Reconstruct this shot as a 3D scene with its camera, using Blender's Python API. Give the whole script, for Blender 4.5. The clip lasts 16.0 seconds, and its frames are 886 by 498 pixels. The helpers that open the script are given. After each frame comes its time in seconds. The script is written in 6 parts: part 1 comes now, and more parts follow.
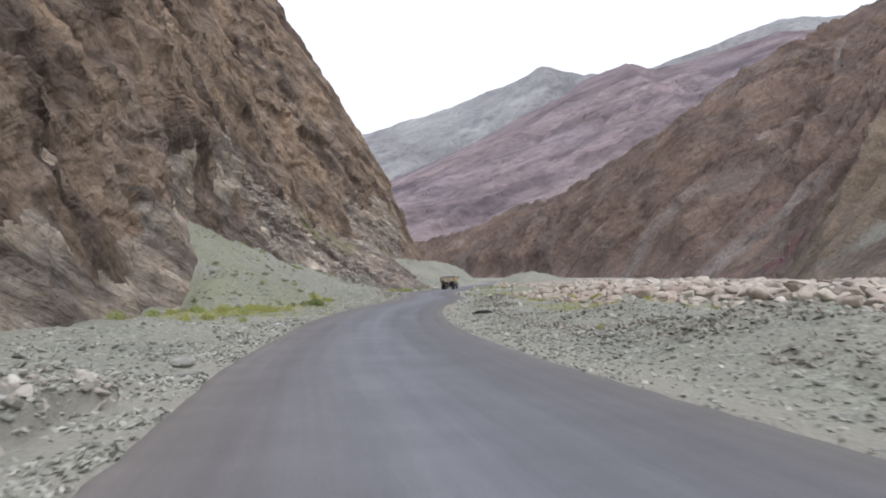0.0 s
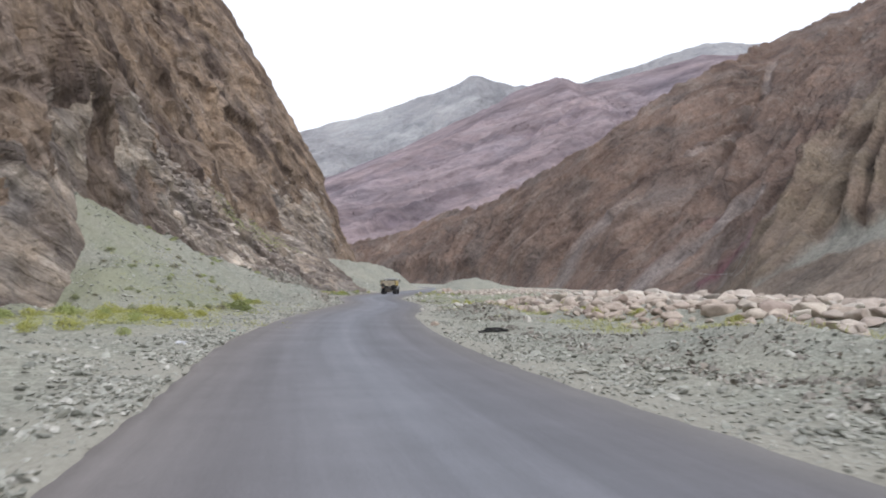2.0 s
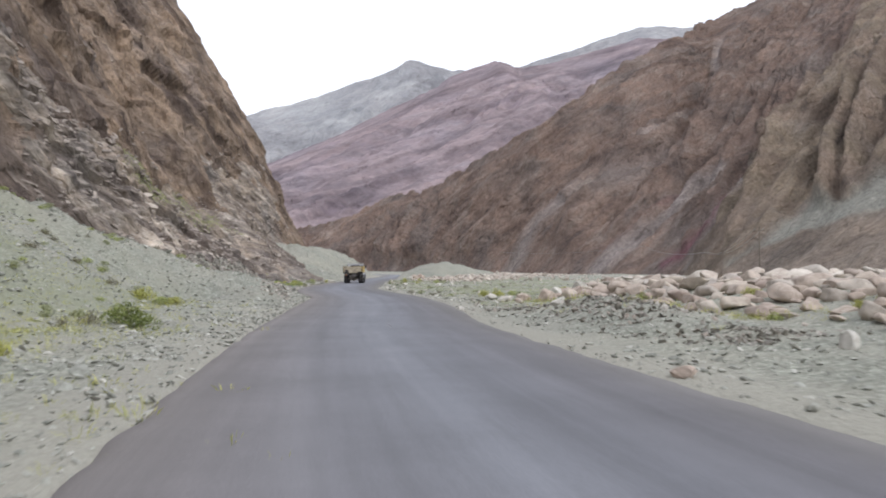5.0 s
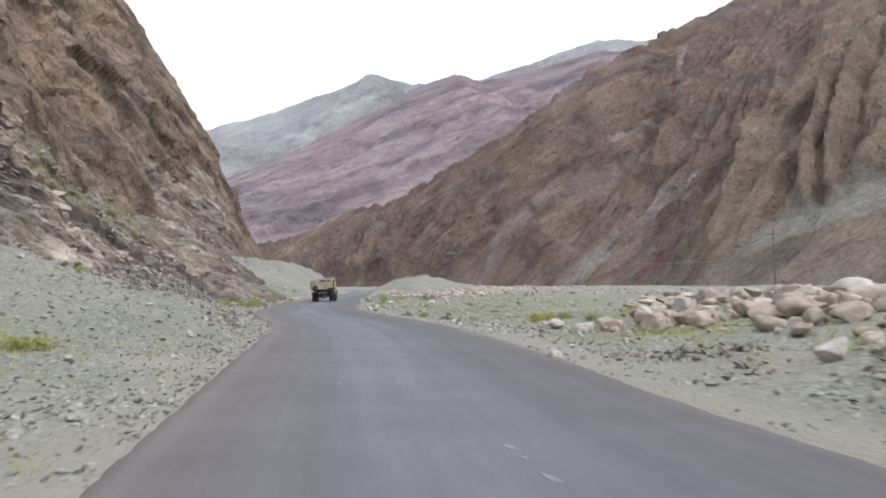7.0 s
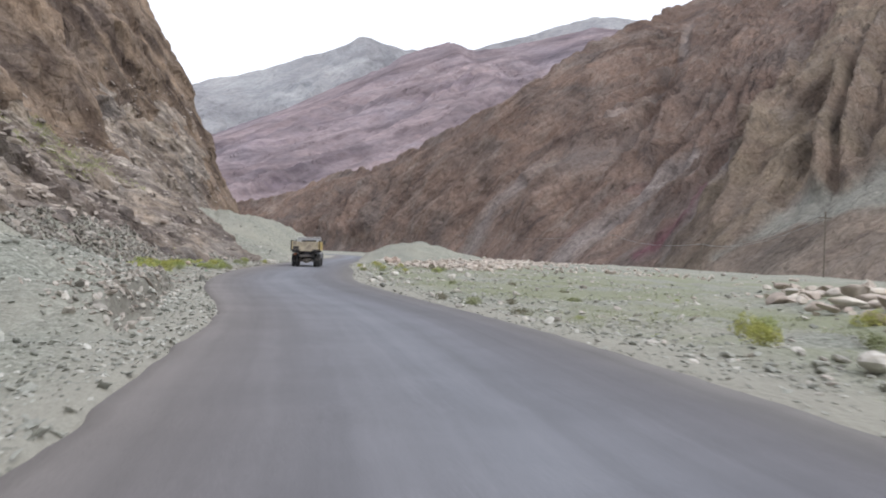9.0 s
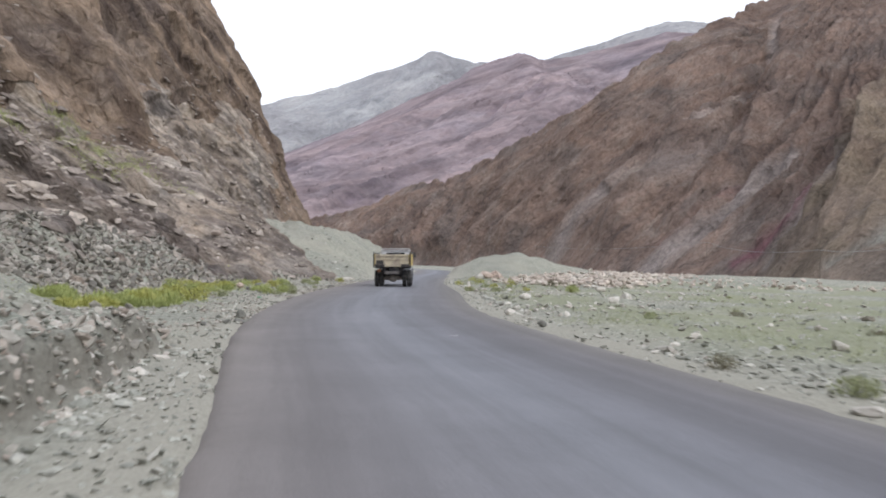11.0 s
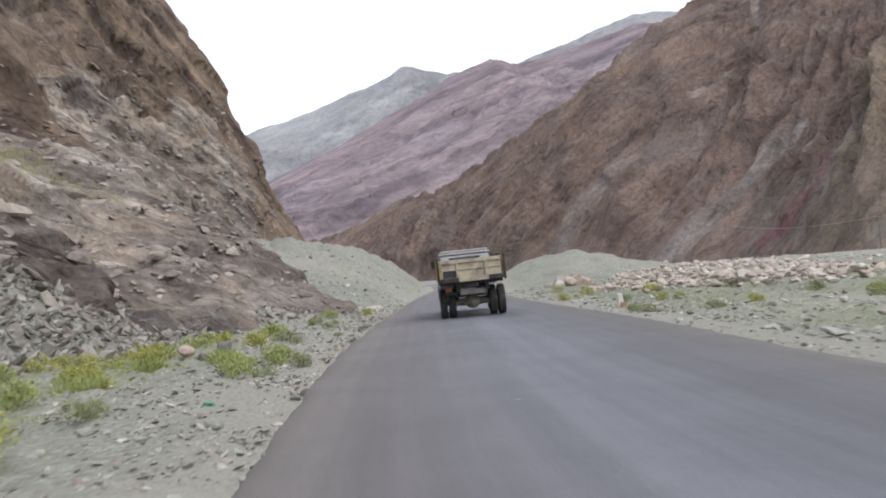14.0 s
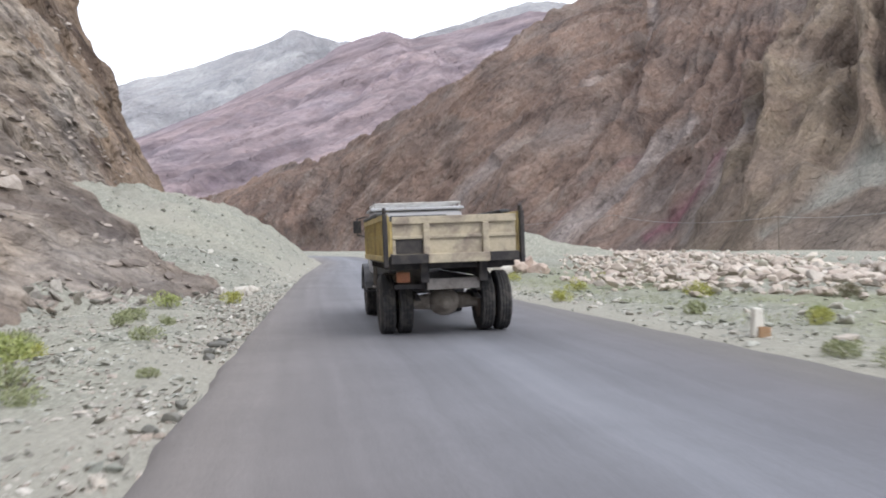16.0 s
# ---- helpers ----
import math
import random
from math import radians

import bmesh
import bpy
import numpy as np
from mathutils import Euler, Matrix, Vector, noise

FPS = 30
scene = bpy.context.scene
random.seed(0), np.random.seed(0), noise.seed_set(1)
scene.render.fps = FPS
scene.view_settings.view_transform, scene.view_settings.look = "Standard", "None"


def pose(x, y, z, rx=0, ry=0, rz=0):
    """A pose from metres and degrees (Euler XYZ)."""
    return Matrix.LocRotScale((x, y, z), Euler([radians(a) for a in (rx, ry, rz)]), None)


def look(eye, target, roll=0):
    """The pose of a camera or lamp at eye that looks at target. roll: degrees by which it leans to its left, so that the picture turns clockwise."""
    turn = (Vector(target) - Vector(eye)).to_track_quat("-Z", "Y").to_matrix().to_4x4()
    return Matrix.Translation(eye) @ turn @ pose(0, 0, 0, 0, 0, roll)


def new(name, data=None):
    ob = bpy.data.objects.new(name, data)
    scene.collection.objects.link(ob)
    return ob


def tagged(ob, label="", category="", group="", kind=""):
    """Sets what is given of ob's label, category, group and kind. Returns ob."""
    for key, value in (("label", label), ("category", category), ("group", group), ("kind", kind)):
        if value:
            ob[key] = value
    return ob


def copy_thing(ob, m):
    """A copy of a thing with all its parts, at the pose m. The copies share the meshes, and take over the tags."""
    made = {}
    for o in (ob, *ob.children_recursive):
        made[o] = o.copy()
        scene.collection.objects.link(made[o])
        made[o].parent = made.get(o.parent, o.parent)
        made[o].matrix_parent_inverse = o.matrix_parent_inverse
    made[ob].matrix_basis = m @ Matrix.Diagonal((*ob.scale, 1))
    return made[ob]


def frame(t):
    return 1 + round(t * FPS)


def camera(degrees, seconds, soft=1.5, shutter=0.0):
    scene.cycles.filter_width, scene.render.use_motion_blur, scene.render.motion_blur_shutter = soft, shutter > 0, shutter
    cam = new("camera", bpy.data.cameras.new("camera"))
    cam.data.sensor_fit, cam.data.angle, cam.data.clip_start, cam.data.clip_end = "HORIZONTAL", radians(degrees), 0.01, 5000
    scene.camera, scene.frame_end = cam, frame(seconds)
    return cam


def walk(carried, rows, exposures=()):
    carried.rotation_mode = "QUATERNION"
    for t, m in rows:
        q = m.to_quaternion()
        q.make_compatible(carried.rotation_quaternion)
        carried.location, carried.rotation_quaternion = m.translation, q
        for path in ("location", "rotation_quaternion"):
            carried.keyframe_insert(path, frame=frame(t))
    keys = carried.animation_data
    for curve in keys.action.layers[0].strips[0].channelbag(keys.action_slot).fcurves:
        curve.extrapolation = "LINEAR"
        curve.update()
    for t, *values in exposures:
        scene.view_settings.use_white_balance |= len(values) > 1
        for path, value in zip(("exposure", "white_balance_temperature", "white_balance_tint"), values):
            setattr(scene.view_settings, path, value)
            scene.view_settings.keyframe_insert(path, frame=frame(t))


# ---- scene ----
cam = camera(55.5, 16.0, soft=1.9, shutter=0.4)
METRES, EYE, TILT, LEAN, TURN = 125.0, 1.5, 0.0, 0.0, -1.2
ROWS = [
    (0.0, 0.0, 0.0, 0.0, 0.04, 1.85, 1.32),
    (0.5, -0.0065, 0.0284, -0.0009, -1.38, 2.13, 0.75),
    (1.0, -0.0113, 0.0574, -0.0014, -2.43, 1.34, 0.57),
    (1.5, -0.0165, 0.0881, -0.0016, -1.89, 2.54, -1.12),
    (2.0, -0.0208, 0.1206, -0.002, -5.21, 2.22, -0.84),
    (2.5, -0.0246, 0.1518, -0.0023, -6.24, 1.43, 0.61),
    (3.0, -0.0287, 0.1839, -0.0027, -5.77, 2.74, 2.15),
    (3.5, -0.0324, 0.2162, -0.0031, -7.82, 2.29, 0.01),
    (4.0, -0.0358, 0.2482, -0.0037, -6.19, 1.66, 1.22),
    (4.5, -0.0383, 0.2812, -0.0045, -7.86, 1.33, 0.47),
    (7.0, -0.0381, 0.4403, -0.0045, -11.86, 2.25, 1.37),
    (7.5, -0.0362, 0.4736, -0.0047, -12.05, 2.98, 0.45),
    (8.0, -0.0341, 0.5072, -0.0051, -12.49, 2.44, -2.06),
    (8.5, -0.0325, 0.5407, -0.0055, -13.74, 0.24, -2.05),
    (11.0, -0.0285, 0.6974, -0.0059, -8.19, 0.97, -0.85),
    (11.5, -0.0296, 0.7285, -0.0059, -8.87, 2.11, -0.59),
    (12.0, -0.0315, 0.7597, -0.0063, -7.01, -0.52, 1.33),
    (12.5, -0.0332, 0.7904, -0.0064, -9.19, -0.18, 2.91),
    (13.0, -0.0349, 0.8208, -0.0064, -7.94, -0.33, 5.19),
    (13.5, -0.0359, 0.8513, -0.0063, -8.89, 0.92, 4.46),
    (14.0, -0.0361, 0.8806, -0.0062, -8.74, 1.89, 5.08),
    (14.5, -0.0355, 0.9095, -0.0059, -9.92, 1.38, 5.31),
    (15.0, -0.0336, 0.9382, -0.0057, -13.48, 0.95, 4.24),
    (15.5, -0.031, 0.9664, -0.0059, -16.44, 0.21, 1.45),
    (16.0, -0.0277, 0.9952, -0.0058, -17.04, -0.24, 1.16),
]
walk(cam, [(t, pose(0, 0, EYE, TILT, LEAN, TURN) @ pose(METRES * x, METRES * y, METRES * z, 90 + pitch, roll, yaw)) for t, x, y, z, yaw, pitch, roll in ROWS],
     [(0.0, 0.0), (1.0, 0.07), (3.5, 0.14), (7.0, 0.17), (11.0, 0.16), (14.0, 0.13), (16.0, 0.5)])

# ---- light: a bright overcast sky ----
world = bpy.data.worlds.new("overcast_sky")
scene.world = world
world.use_nodes = True
wn, wl = world.node_tree.nodes, world.node_tree.links
wn.clear()
sky = wn.new("ShaderNodeTexSky")
sky.sky_type, sky.sun_disc = "NISHITA", False
sky.sun_elevation, sky.sun_rotation = radians(52), radians(150)
grey = wn.new("ShaderNodeHueSaturation")
grey.inputs["Saturation"].default_value = 0.3
grey.inputs["Value"].default_value = 0.06
veil = wn.new("ShaderNodeMix")
veil.data_type = "RGBA"
veil.inputs["Factor"].default_value = 0.75
veil.inputs["B"].default_value = (1.35, 1.40, 1.55, 1)
bg, wout = wn.new("ShaderNodeBackground"), wn.new("ShaderNodeOutputWorld")
bg.inputs["Strength"].default_value = 1.0
wl.new(sky.outputs[0], grey.inputs["Color"])
wl.new(grey.outputs[0], veil.inputs["A"])
wl.new(veil.outputs["Result"], bg.inputs["Color"])
wl.new(bg.outputs[0], wout.inputs[0])
sun = new("sun", bpy.data.lights.new("sun", "SUN"))
sun.data.energy, sun.data.angle, sun.data.color = 1.1, radians(25), (1.0, 0.955, 0.91)
sun.matrix_world = look((60, -60, 120), (0, 40, 0))


# ---- noise and mesh tools ----
RNG = np.random.RandomState(7)
PERM = np.tile(np.random.RandomState(3).permutation(256), 3)
GRAD = np.random.RandomState(4).normal(size=(256, 3))
GRAD /= np.linalg.norm(GRAD, axis=1)[:, None]


def perlin(p):
    """Gradient noise of points (..., 3), about -0.7 to 0.7."""
    p = np.asarray(p, float)
    i = np.floor(p).astype(int)
    f = p - i
    i &= 255
    w = f * f * f * (f * (f * 6 - 15) + 10)
    total = 0
    for dx in (0, 1):
        for dy in (0, 1):
            for dz in (0, 1):
                h = PERM[PERM[PERM[i[..., 0] + dx] + i[..., 1] + dy] + i[..., 2] + dz]
                g = GRAD[h]
                d = g[..., 0] * (f[..., 0] - dx) + g[..., 1] * (f[..., 1] - dy) + g[..., 2] * (f[..., 2] - dz)
                total = total + d * (w[..., 0] if dx else 1 - w[..., 0]) * (w[..., 1] if dy else 1 - w[..., 1]) * (w[..., 2] if dz else 1 - w[..., 2])
    return total


def fbm(p, octaves=4, gain=0.5):
    total, amp = 0, 1.0
    for k in range(octaves):
        total = total + amp * perlin(p * 2.03 ** k + 17.3 * k)
        amp *= gain
    return total


def ridged(p, octaves=4, gain=0.5):
    total, amp = 0, 1.0
    for k in range(octaves):
        total = total + amp * (0.5 - 2 * np.abs(perlin(p * 2.07 ** k + 11.7 * k)))
        amp *= gain
    return total


def cells(p):
    """A random level for the nearest of scattered points: flat blocks with sharp steps between."""
    base = np.floor(p).astype(int)
    best, level = np.full(p.shape[:-1], 1e9), np.zeros(p.shape[:-1])
    for dx in (-1, 0, 1):
        for dy in (-1, 0, 1):
            for dz in (-1, 0, 1):
                c = base + (dx, dy, dz)
                h = PERM[PERM[PERM[c[..., 0] & 255] + (c[..., 1] & 255)] + (c[..., 2] & 255)]
                d = ((c + 0.5 + 0.45 * GRAD[h] - p) ** 2).sum(-1)
                level = np.where(d < best, PERM[h + 7] / 255 - 0.5, level)
                best = np.minimum(best, d)
    return level


def strata(p, stretch):
    """Coordinates drawn out along beds that dip away down the valley."""
    return np.stack([p[..., 0], 0.7 * (p[..., 1] + p[..., 2]), 0.7 * stretch * (p[..., 1] - p[..., 2])], -1)


def bedded(p, stretch, dip=0.36):
    """The same for gently dipping beds: across, over and along them."""
    c, s = math.cos(dip), math.sin(dip)
    return np.stack([p[..., 0], s * p[..., 1] + c * p[..., 2], stretch * (c * p[..., 1] - s * p[..., 2])], -1)


def xyz(x, y, z=0.0):
    x, y, z = np.broadcast_arrays(x, y, z)
    return np.stack([x, y, z], -1).astype(float)


def smooth(a, b, x):
    t = np.clip((x - a) / (b - a), 0, 1)
    return t * t * (3 - 2 * t)


def mesh_from(name, verts, faces, smooth_shade=True):
    """A mesh from an (n, 3) array and an (m, k) array of corners."""
    verts, faces = np.asarray(verts, np.float32), np.asarray(faces, np.int32)
    me = bpy.data.meshes.new(name)
    m, k = faces.shape
    me.vertices.add(len(verts))
    me.vertices.foreach_set("co", verts.ravel())
    me.loops.add(m * k)
    me.loops.foreach_set("vertex_index", faces.ravel())
    me.polygons.add(m)
    me.polygons.foreach_set("loop_start", np.arange(0, m * k, k, dtype=np.int32))
    me.polygons.foreach_set("loop_total", np.full(m, k, np.int32))
    me.polygons.foreach_set("use_smooth", np.full(m, smooth_shade))
    me.update(calc_edges=True)
    me.validate()
    return me


def grid_faces(nu, nv):
    a = np.arange(nu * nv).reshape(nu, nv)
    return np.stack([a[:-1, :-1], a[1:, :-1], a[1:, 1:], a[:-1, 1:]], -1).reshape(-1, 4)


def grid_normals(P):
    du, dv = np.gradient(P, axis=0), np.gradient(P, axis=1)
    n = np.cross(du, dv)
    return n / np.maximum(np.linalg.norm(n, axis=-1, keepdims=True), 1e-9)


def part(name, bm, material, parent, label=""):
    me = bpy.data.meshes.new(name)
    bm.to_mesh(me)
    bm.free()
    me.materials.append(material)
    ob = new(name, me)
    ob.parent = parent
    return tagged(ob, label)


# ---- materials ----
def material(name, roughness=0.9, metallic=0.0):
    m = bpy.data.materials.new(name)
    m.use_nodes = True
    b = m.node_tree.nodes["Principled BSDF"]
    b.inputs["Roughness"].default_value, b.inputs["Metallic"].default_value = roughness, metallic
    b.inputs["Specular IOR Level"].default_value = 0.25
    return m, m.node_tree.nodes, m.node_tree.links, b


def ramp(n, l, source, stops):
    r = n.new("ShaderNodeValToRGB")
    while len(r.color_ramp.elements) < len(stops):
        r.color_ramp.elements.new(0.5)
    for e, (at, c) in zip(r.color_ramp.elements, stops):
        e.position, e.color = at, (*c, 1) if len(c) == 3 else c
    l.new(source, r.inputs[0])
    return r.outputs[0]


def noise_node(n, l, vector, scale, detail=6, rough=0.6, distortion=0.0):
    t = n.new("ShaderNodeTexNoise")
    t.inputs["Scale"].default_value, t.inputs["Detail"].default_value = scale, detail
    t.inputs["Roughness"].default_value, t.inputs["Distortion"].default_value = rough, distortion
    l.new(vector, t.inputs["Vector"])
    return t.outputs[0]


def mapped(n, l, scale=(1, 1, 1), turn=(0, 0, 0)):
    g, m = n.new("ShaderNodeNewGeometry"), n.new("ShaderNodeMapping")
    m.vector_type = "TEXTURE"
    m.inputs["Scale"].default_value, m.inputs["Rotation"].default_value = scale, [radians(a) for a in turn]
    l.new(g.outputs["Position"], m.inputs["Vector"])
    return m.outputs[0]


def local(n, l, scale=(1, 1, 1)):
    g, m = n.new("ShaderNodeTexCoord"), n.new("ShaderNodeMapping")
    m.inputs["Scale"].default_value = scale
    l.new(g.outputs["Object"], m.inputs["Vector"])
    return m.outputs[0]


def mix(n, l, factor, a, b, kind="MIX"):
    m = n.new("ShaderNodeMix")
    m.data_type, m.blend_type = "RGBA", kind
    for key, v in (("Factor", factor), ("A", a), ("B", b)):
        if isinstance(v, (int, float)):
            m.inputs[key].default_value = v
        elif isinstance(v, tuple):
            m.inputs[key].default_value = (*v, 1)
        else:
            l.new(v, m.inputs[key])
    return m.outputs["Result"]


def bump(n, l, b, height, strength=0.5, distance=0.1, before=None):
    u = n.new("ShaderNodeBump")
    u.inputs["Strength"].default_value, u.inputs["Distance"].default_value = strength, distance
    l.new(height, u.inputs["Height"])
    if before is not None:
        l.new(before, u.inputs["Normal"])
    l.new(u.outputs[0], b.inputs["Normal"])
    return u.outputs[0]


def rock_material(name, base, pale, dark, warm, grain, turn, squash, big=0.06, kinds=(), beds=None, crisp=0.85, relief=1.0, long=1.6, blocks=0.0):
    """Fractured rock: broad tints, tilted strata streaks, fine cracks. grain: strata per metre. kinds: colours of other rock, by the mesh's masks."""
    m, n, l, b = material(name, 0.95)
    b.inputs["Specular IOR Level"].default_value = 0.1
    broad = noise_node(n, l, mapped(n, l), big, 5, 0.6, 0.5)
    streak = noise_node(n, l, mapped(n, l, squash, turn), grain, 8, 0.66, 0.5)
    patch = noise_node(n, l, mapped(n, l, (1, 1, long), turn), grain * 0.45, 6, 0.62, 0.8)
    fine = noise_node(n, l, mapped(n, l, (1, 1, 0.5 + 0.5 * long), turn), grain * 8, 6, 0.72)
    c = ramp(n, l, broad, [(0.3, base), (0.48, warm), (0.66, base)])
    if kinds:
        at = n.new("ShaderNodeAttribute")
        at.attribute_name = "kinds"
        sep = n.new("ShaderNodeSeparateColor")
        l.new(at.outputs["Color"], sep.inputs[0])
        for k, colour in enumerate(kinds):
            c = mix(n, l, at.outputs["Alpha"] if k == 3 else sep.outputs[k], c, colour)
    c = mix(n, l, ramp(n, l, streak, [(0.52, (0, 0, 0)), (0.78, (0.85, 0.85, 0.85))]), c, pale)
    c = mix(n, l, ramp(n, l, streak, [(0.26, (1, 1, 1)), (0.44, (0, 0, 0))]), c, dark)
    c = mix(n, l, 0.8, c, ramp(n, l, patch, [(0.32, (0.28, 0.28, 0.29)), (0.5, (0.5, 0.5, 0.5)), (0.68, (0.68, 0.67, 0.65))]), "OVERLAY")
    if beds:
        bed = noise_node(n, l, mapped(n, l, *beds[1:3]), beds[0], 5, 0.6, 0.7)
        c = mix(n, l, beds[3] if len(beds) > 3 else 0.9, c, ramp(n, l, bed, [(0.40, (0.27, 0.262, 0.275)), (0.5, (0.5, 0.5, 0.5)), (0.60, (0.70, 0.69, 0.68))]), "OVERLAY")
    c = mix(n, l, crisp, c, ramp(n, l, fine, [(0.28, (0.32, 0.32, 0.32)), (0.72, (0.68, 0.68, 0.68))]), "OVERLAY")
    joint = None
    if blocks:
        # joints and tilted faces of the broken blocks
        at = n.new("ShaderNodeVectorMath")
        at.operation = "MULTIPLY_ADD"
        wavy = n.new("ShaderNodeTexNoise")
        wavy.inputs["Scale"].default_value, wavy.inputs["Detail"].default_value = grain * 1.2, 4
        where = mapped(n, l, squash, turn)
        l.new(where, wavy.inputs["Vector"])
        l.new(wavy.outputs["Color"], at.inputs[0])
        at.inputs[1].default_value = (0.3 / grain,) * 3
        l.new(where, at.inputs[2])
        edge, face = n.new("ShaderNodeTexVoronoi"), n.new("ShaderNodeTexVoronoi")
        edge.feature = "DISTANCE_TO_EDGE"
        for v in (edge, face):
            v.inputs["Scale"].default_value = grain * 2.6
            l.new(at.outputs[0], v.inputs["Vector"])
        joint = ramp(n, l, edge.outputs["Distance"], [(0.0, (0, 0, 0)), (0.10, (0.8, 0.8, 0.8)), (0.4, (1, 1, 1))])
        tone = n.new("ShaderNodeSeparateColor")
        l.new(face.outputs["Color"], tone.inputs[0])
        c = mix(n, l, blocks, c, ramp(n, l, tone.outputs[0], [(0.0, (0.36, 0.355, 0.36)), (0.5, (0.5, 0.5, 0.5)), (1.0, (0.63, 0.62, 0.60))]), "OVERLAY")
        c = mix(n, l, 0.35 * blocks, c, ramp(n, l, edge.outputs["Distance"], [(0.0, (0.42, 0.42, 0.43)), (0.07, (0.9, 0.9, 0.9)), (0.15, (1, 1, 1))]), "MULTIPLY")
    l.new(c, b.inputs["Base Color"])
    first = bump(n, l, b, patch, 0.8, 0.6 * relief / grain)
    if joint is not None:
        first = bump(n, l, b, joint, 0.45, 0.10 * relief / grain, first)
    first = bump(n, l, b, streak, 0.8, 0.35 * relief / grain, first)
    bump(n, l, b, fine, 0.8, 0.05 * relief / grain, first)
    return m


CLIFF = rock_material("brown_cliff_rock", (0.196, 0.159, 0.138), (0.335, 0.284, 0.246), (0.098, 0.080, 0.073), (0.238, 0.181, 0.137), 0.34, (40, 0, 0), (1.2, 1, 2.8), 0.075, (), (0.16, (1.5, 1, 3.5), (38, 0, 0)), 0.95, 1.1, 1.8, 0.38)
BENCH = rock_material("tan_bench_rock", (0.252, 0.228, 0.208), (0.62, 0.565, 0.505), (0.124, 0.110, 0.102), (0.272, 0.228, 0.190), 0.52, (66, 0, 0), (2, 1, 7), 0.14, (), (0.34, (2, 1, 9), (68, 0, 0)), 0.9, 1.0, 2.6, 0.5)
RIGHT = rock_material("brown_mountain_rock", (0.166, 0.135, 0.122), (0.278, 0.241, 0.215), (0.096, 0.080, 0.076), (0.198, 0.142, 0.118), 0.085, (0, 46, 0), (1, 1, 2.4), 0.022,
                      ((0.250, 0.254, 0.226), (0.222, 0.180, 0.138), (0.185, 0.095, 0.108), (0.285, 0.250, 0.242)), None, 1.0, 1.1, 1.5, 0.1)
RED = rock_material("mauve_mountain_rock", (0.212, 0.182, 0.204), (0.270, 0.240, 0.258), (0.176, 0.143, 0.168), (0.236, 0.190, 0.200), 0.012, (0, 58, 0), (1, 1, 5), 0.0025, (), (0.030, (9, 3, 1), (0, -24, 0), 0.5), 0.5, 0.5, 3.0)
# grey rock with distance haze mixed in: paler and bluer base colours
GREY = rock_material("hazed_grey_mountain_rock", (0.298, 0.304, 0.322), (0.41, 0.42, 0.43), (0.215, 0.226, 0.245), (0.325, 0.322, 0.335), 0.012, (0, 60, 0), (1, 1, 3), 0.003, (), None, 0.45)


def gravel_material(name, base, pale, dark, dust, bits=9.0):
    m, n, l, b = material(name, 0.95)
    at = mapped(n, l)
    v = n.new("ShaderNodeTexVoronoi")
    v.inputs["Scale"].default_value, v.inputs["Randomness"].default_value = bits, 1
    l.new(at, v.inputs["Vector"])
    sep = n.new("ShaderNodeSeparateColor")
    l.new(v.outputs["Color"], sep.inputs[0])
    c = ramp(n, l, sep.outputs[0], [(0.1, dark), (0.55, base), (0.95, pale)])
    v2 = n.new("ShaderNodeTexVoronoi")
    v2.inputs["Scale"].default_value = bits * 2.6
    l.new(at, v2.inputs["Vector"])
    sep2 = n.new("ShaderNodeSeparateColor")
    l.new(v2.outputs["Color"], sep2.inputs[0])
    c = mix(n, l, 0.45, c, ramp(n, l, sep2.outputs[1], [(0.1, dark), (0.5, base), (0.9, pale)]))
    patch = noise_node(n, l, at, 0.35, 6, 0.65, 0.3)
    c = mix(n, l, ramp(n, l, patch, [(0.40, (0.10, 0.10, 0.10)), (0.60, (0.6, 0.6, 0.6))]), c, dust)
    broad = noise_node(n, l, at, 0.09, 4, 0.6, 0.5)
    c = mix(n, l, 0.7, c, ramp(n, l, broad, [(0.32, (0.42, 0.43, 0.43)), (0.68, (0.57, 0.56, 0.53))]), "OVERLAY")
    verge = n.new("ShaderNodeAttribute")
    verge.attribute_name = "dust"
    c = mix(n, l, verge.outputs["Fac"], c, dust)
    moss = n.new("ShaderNodeAttribute")
    moss.attribute_name = "growth"
    c = mix(n, l, moss.outputs["Fac"], c, (0.245, 0.262, 0.168))
    # darker brown along the steep bank faces
    bank_tone = n.new("ShaderNodeAttribute")
    bank_tone.attribute_name = "bank_tone"
    c = mix(n, l, bank_tone.outputs["Fac"], c, (0.150, 0.138, 0.116))
    fine = noise_node(n, l, at, 28, 4, 0.7)
    c = mix(n, l, 0.6, c, ramp(n, l, fine, [(0.3, (0.35, 0.35, 0.35)), (0.7, (0.65, 0.65, 0.65))]), "OVERLAY")
    l.new(c, b.inputs["Base Color"])
    first = bump(n, l, b, v.outputs["Distance"], 0.6, -0.05)
    bump(n, l, b, fine, 0.6, 0.02, first)
    return m


GRAVEL = gravel_material("grey_green_gravel", (0.250, 0.262, 0.225), (0.43, 0.44, 0.39), (0.130, 0.136, 0.118), (0.335, 0.324, 0.280))


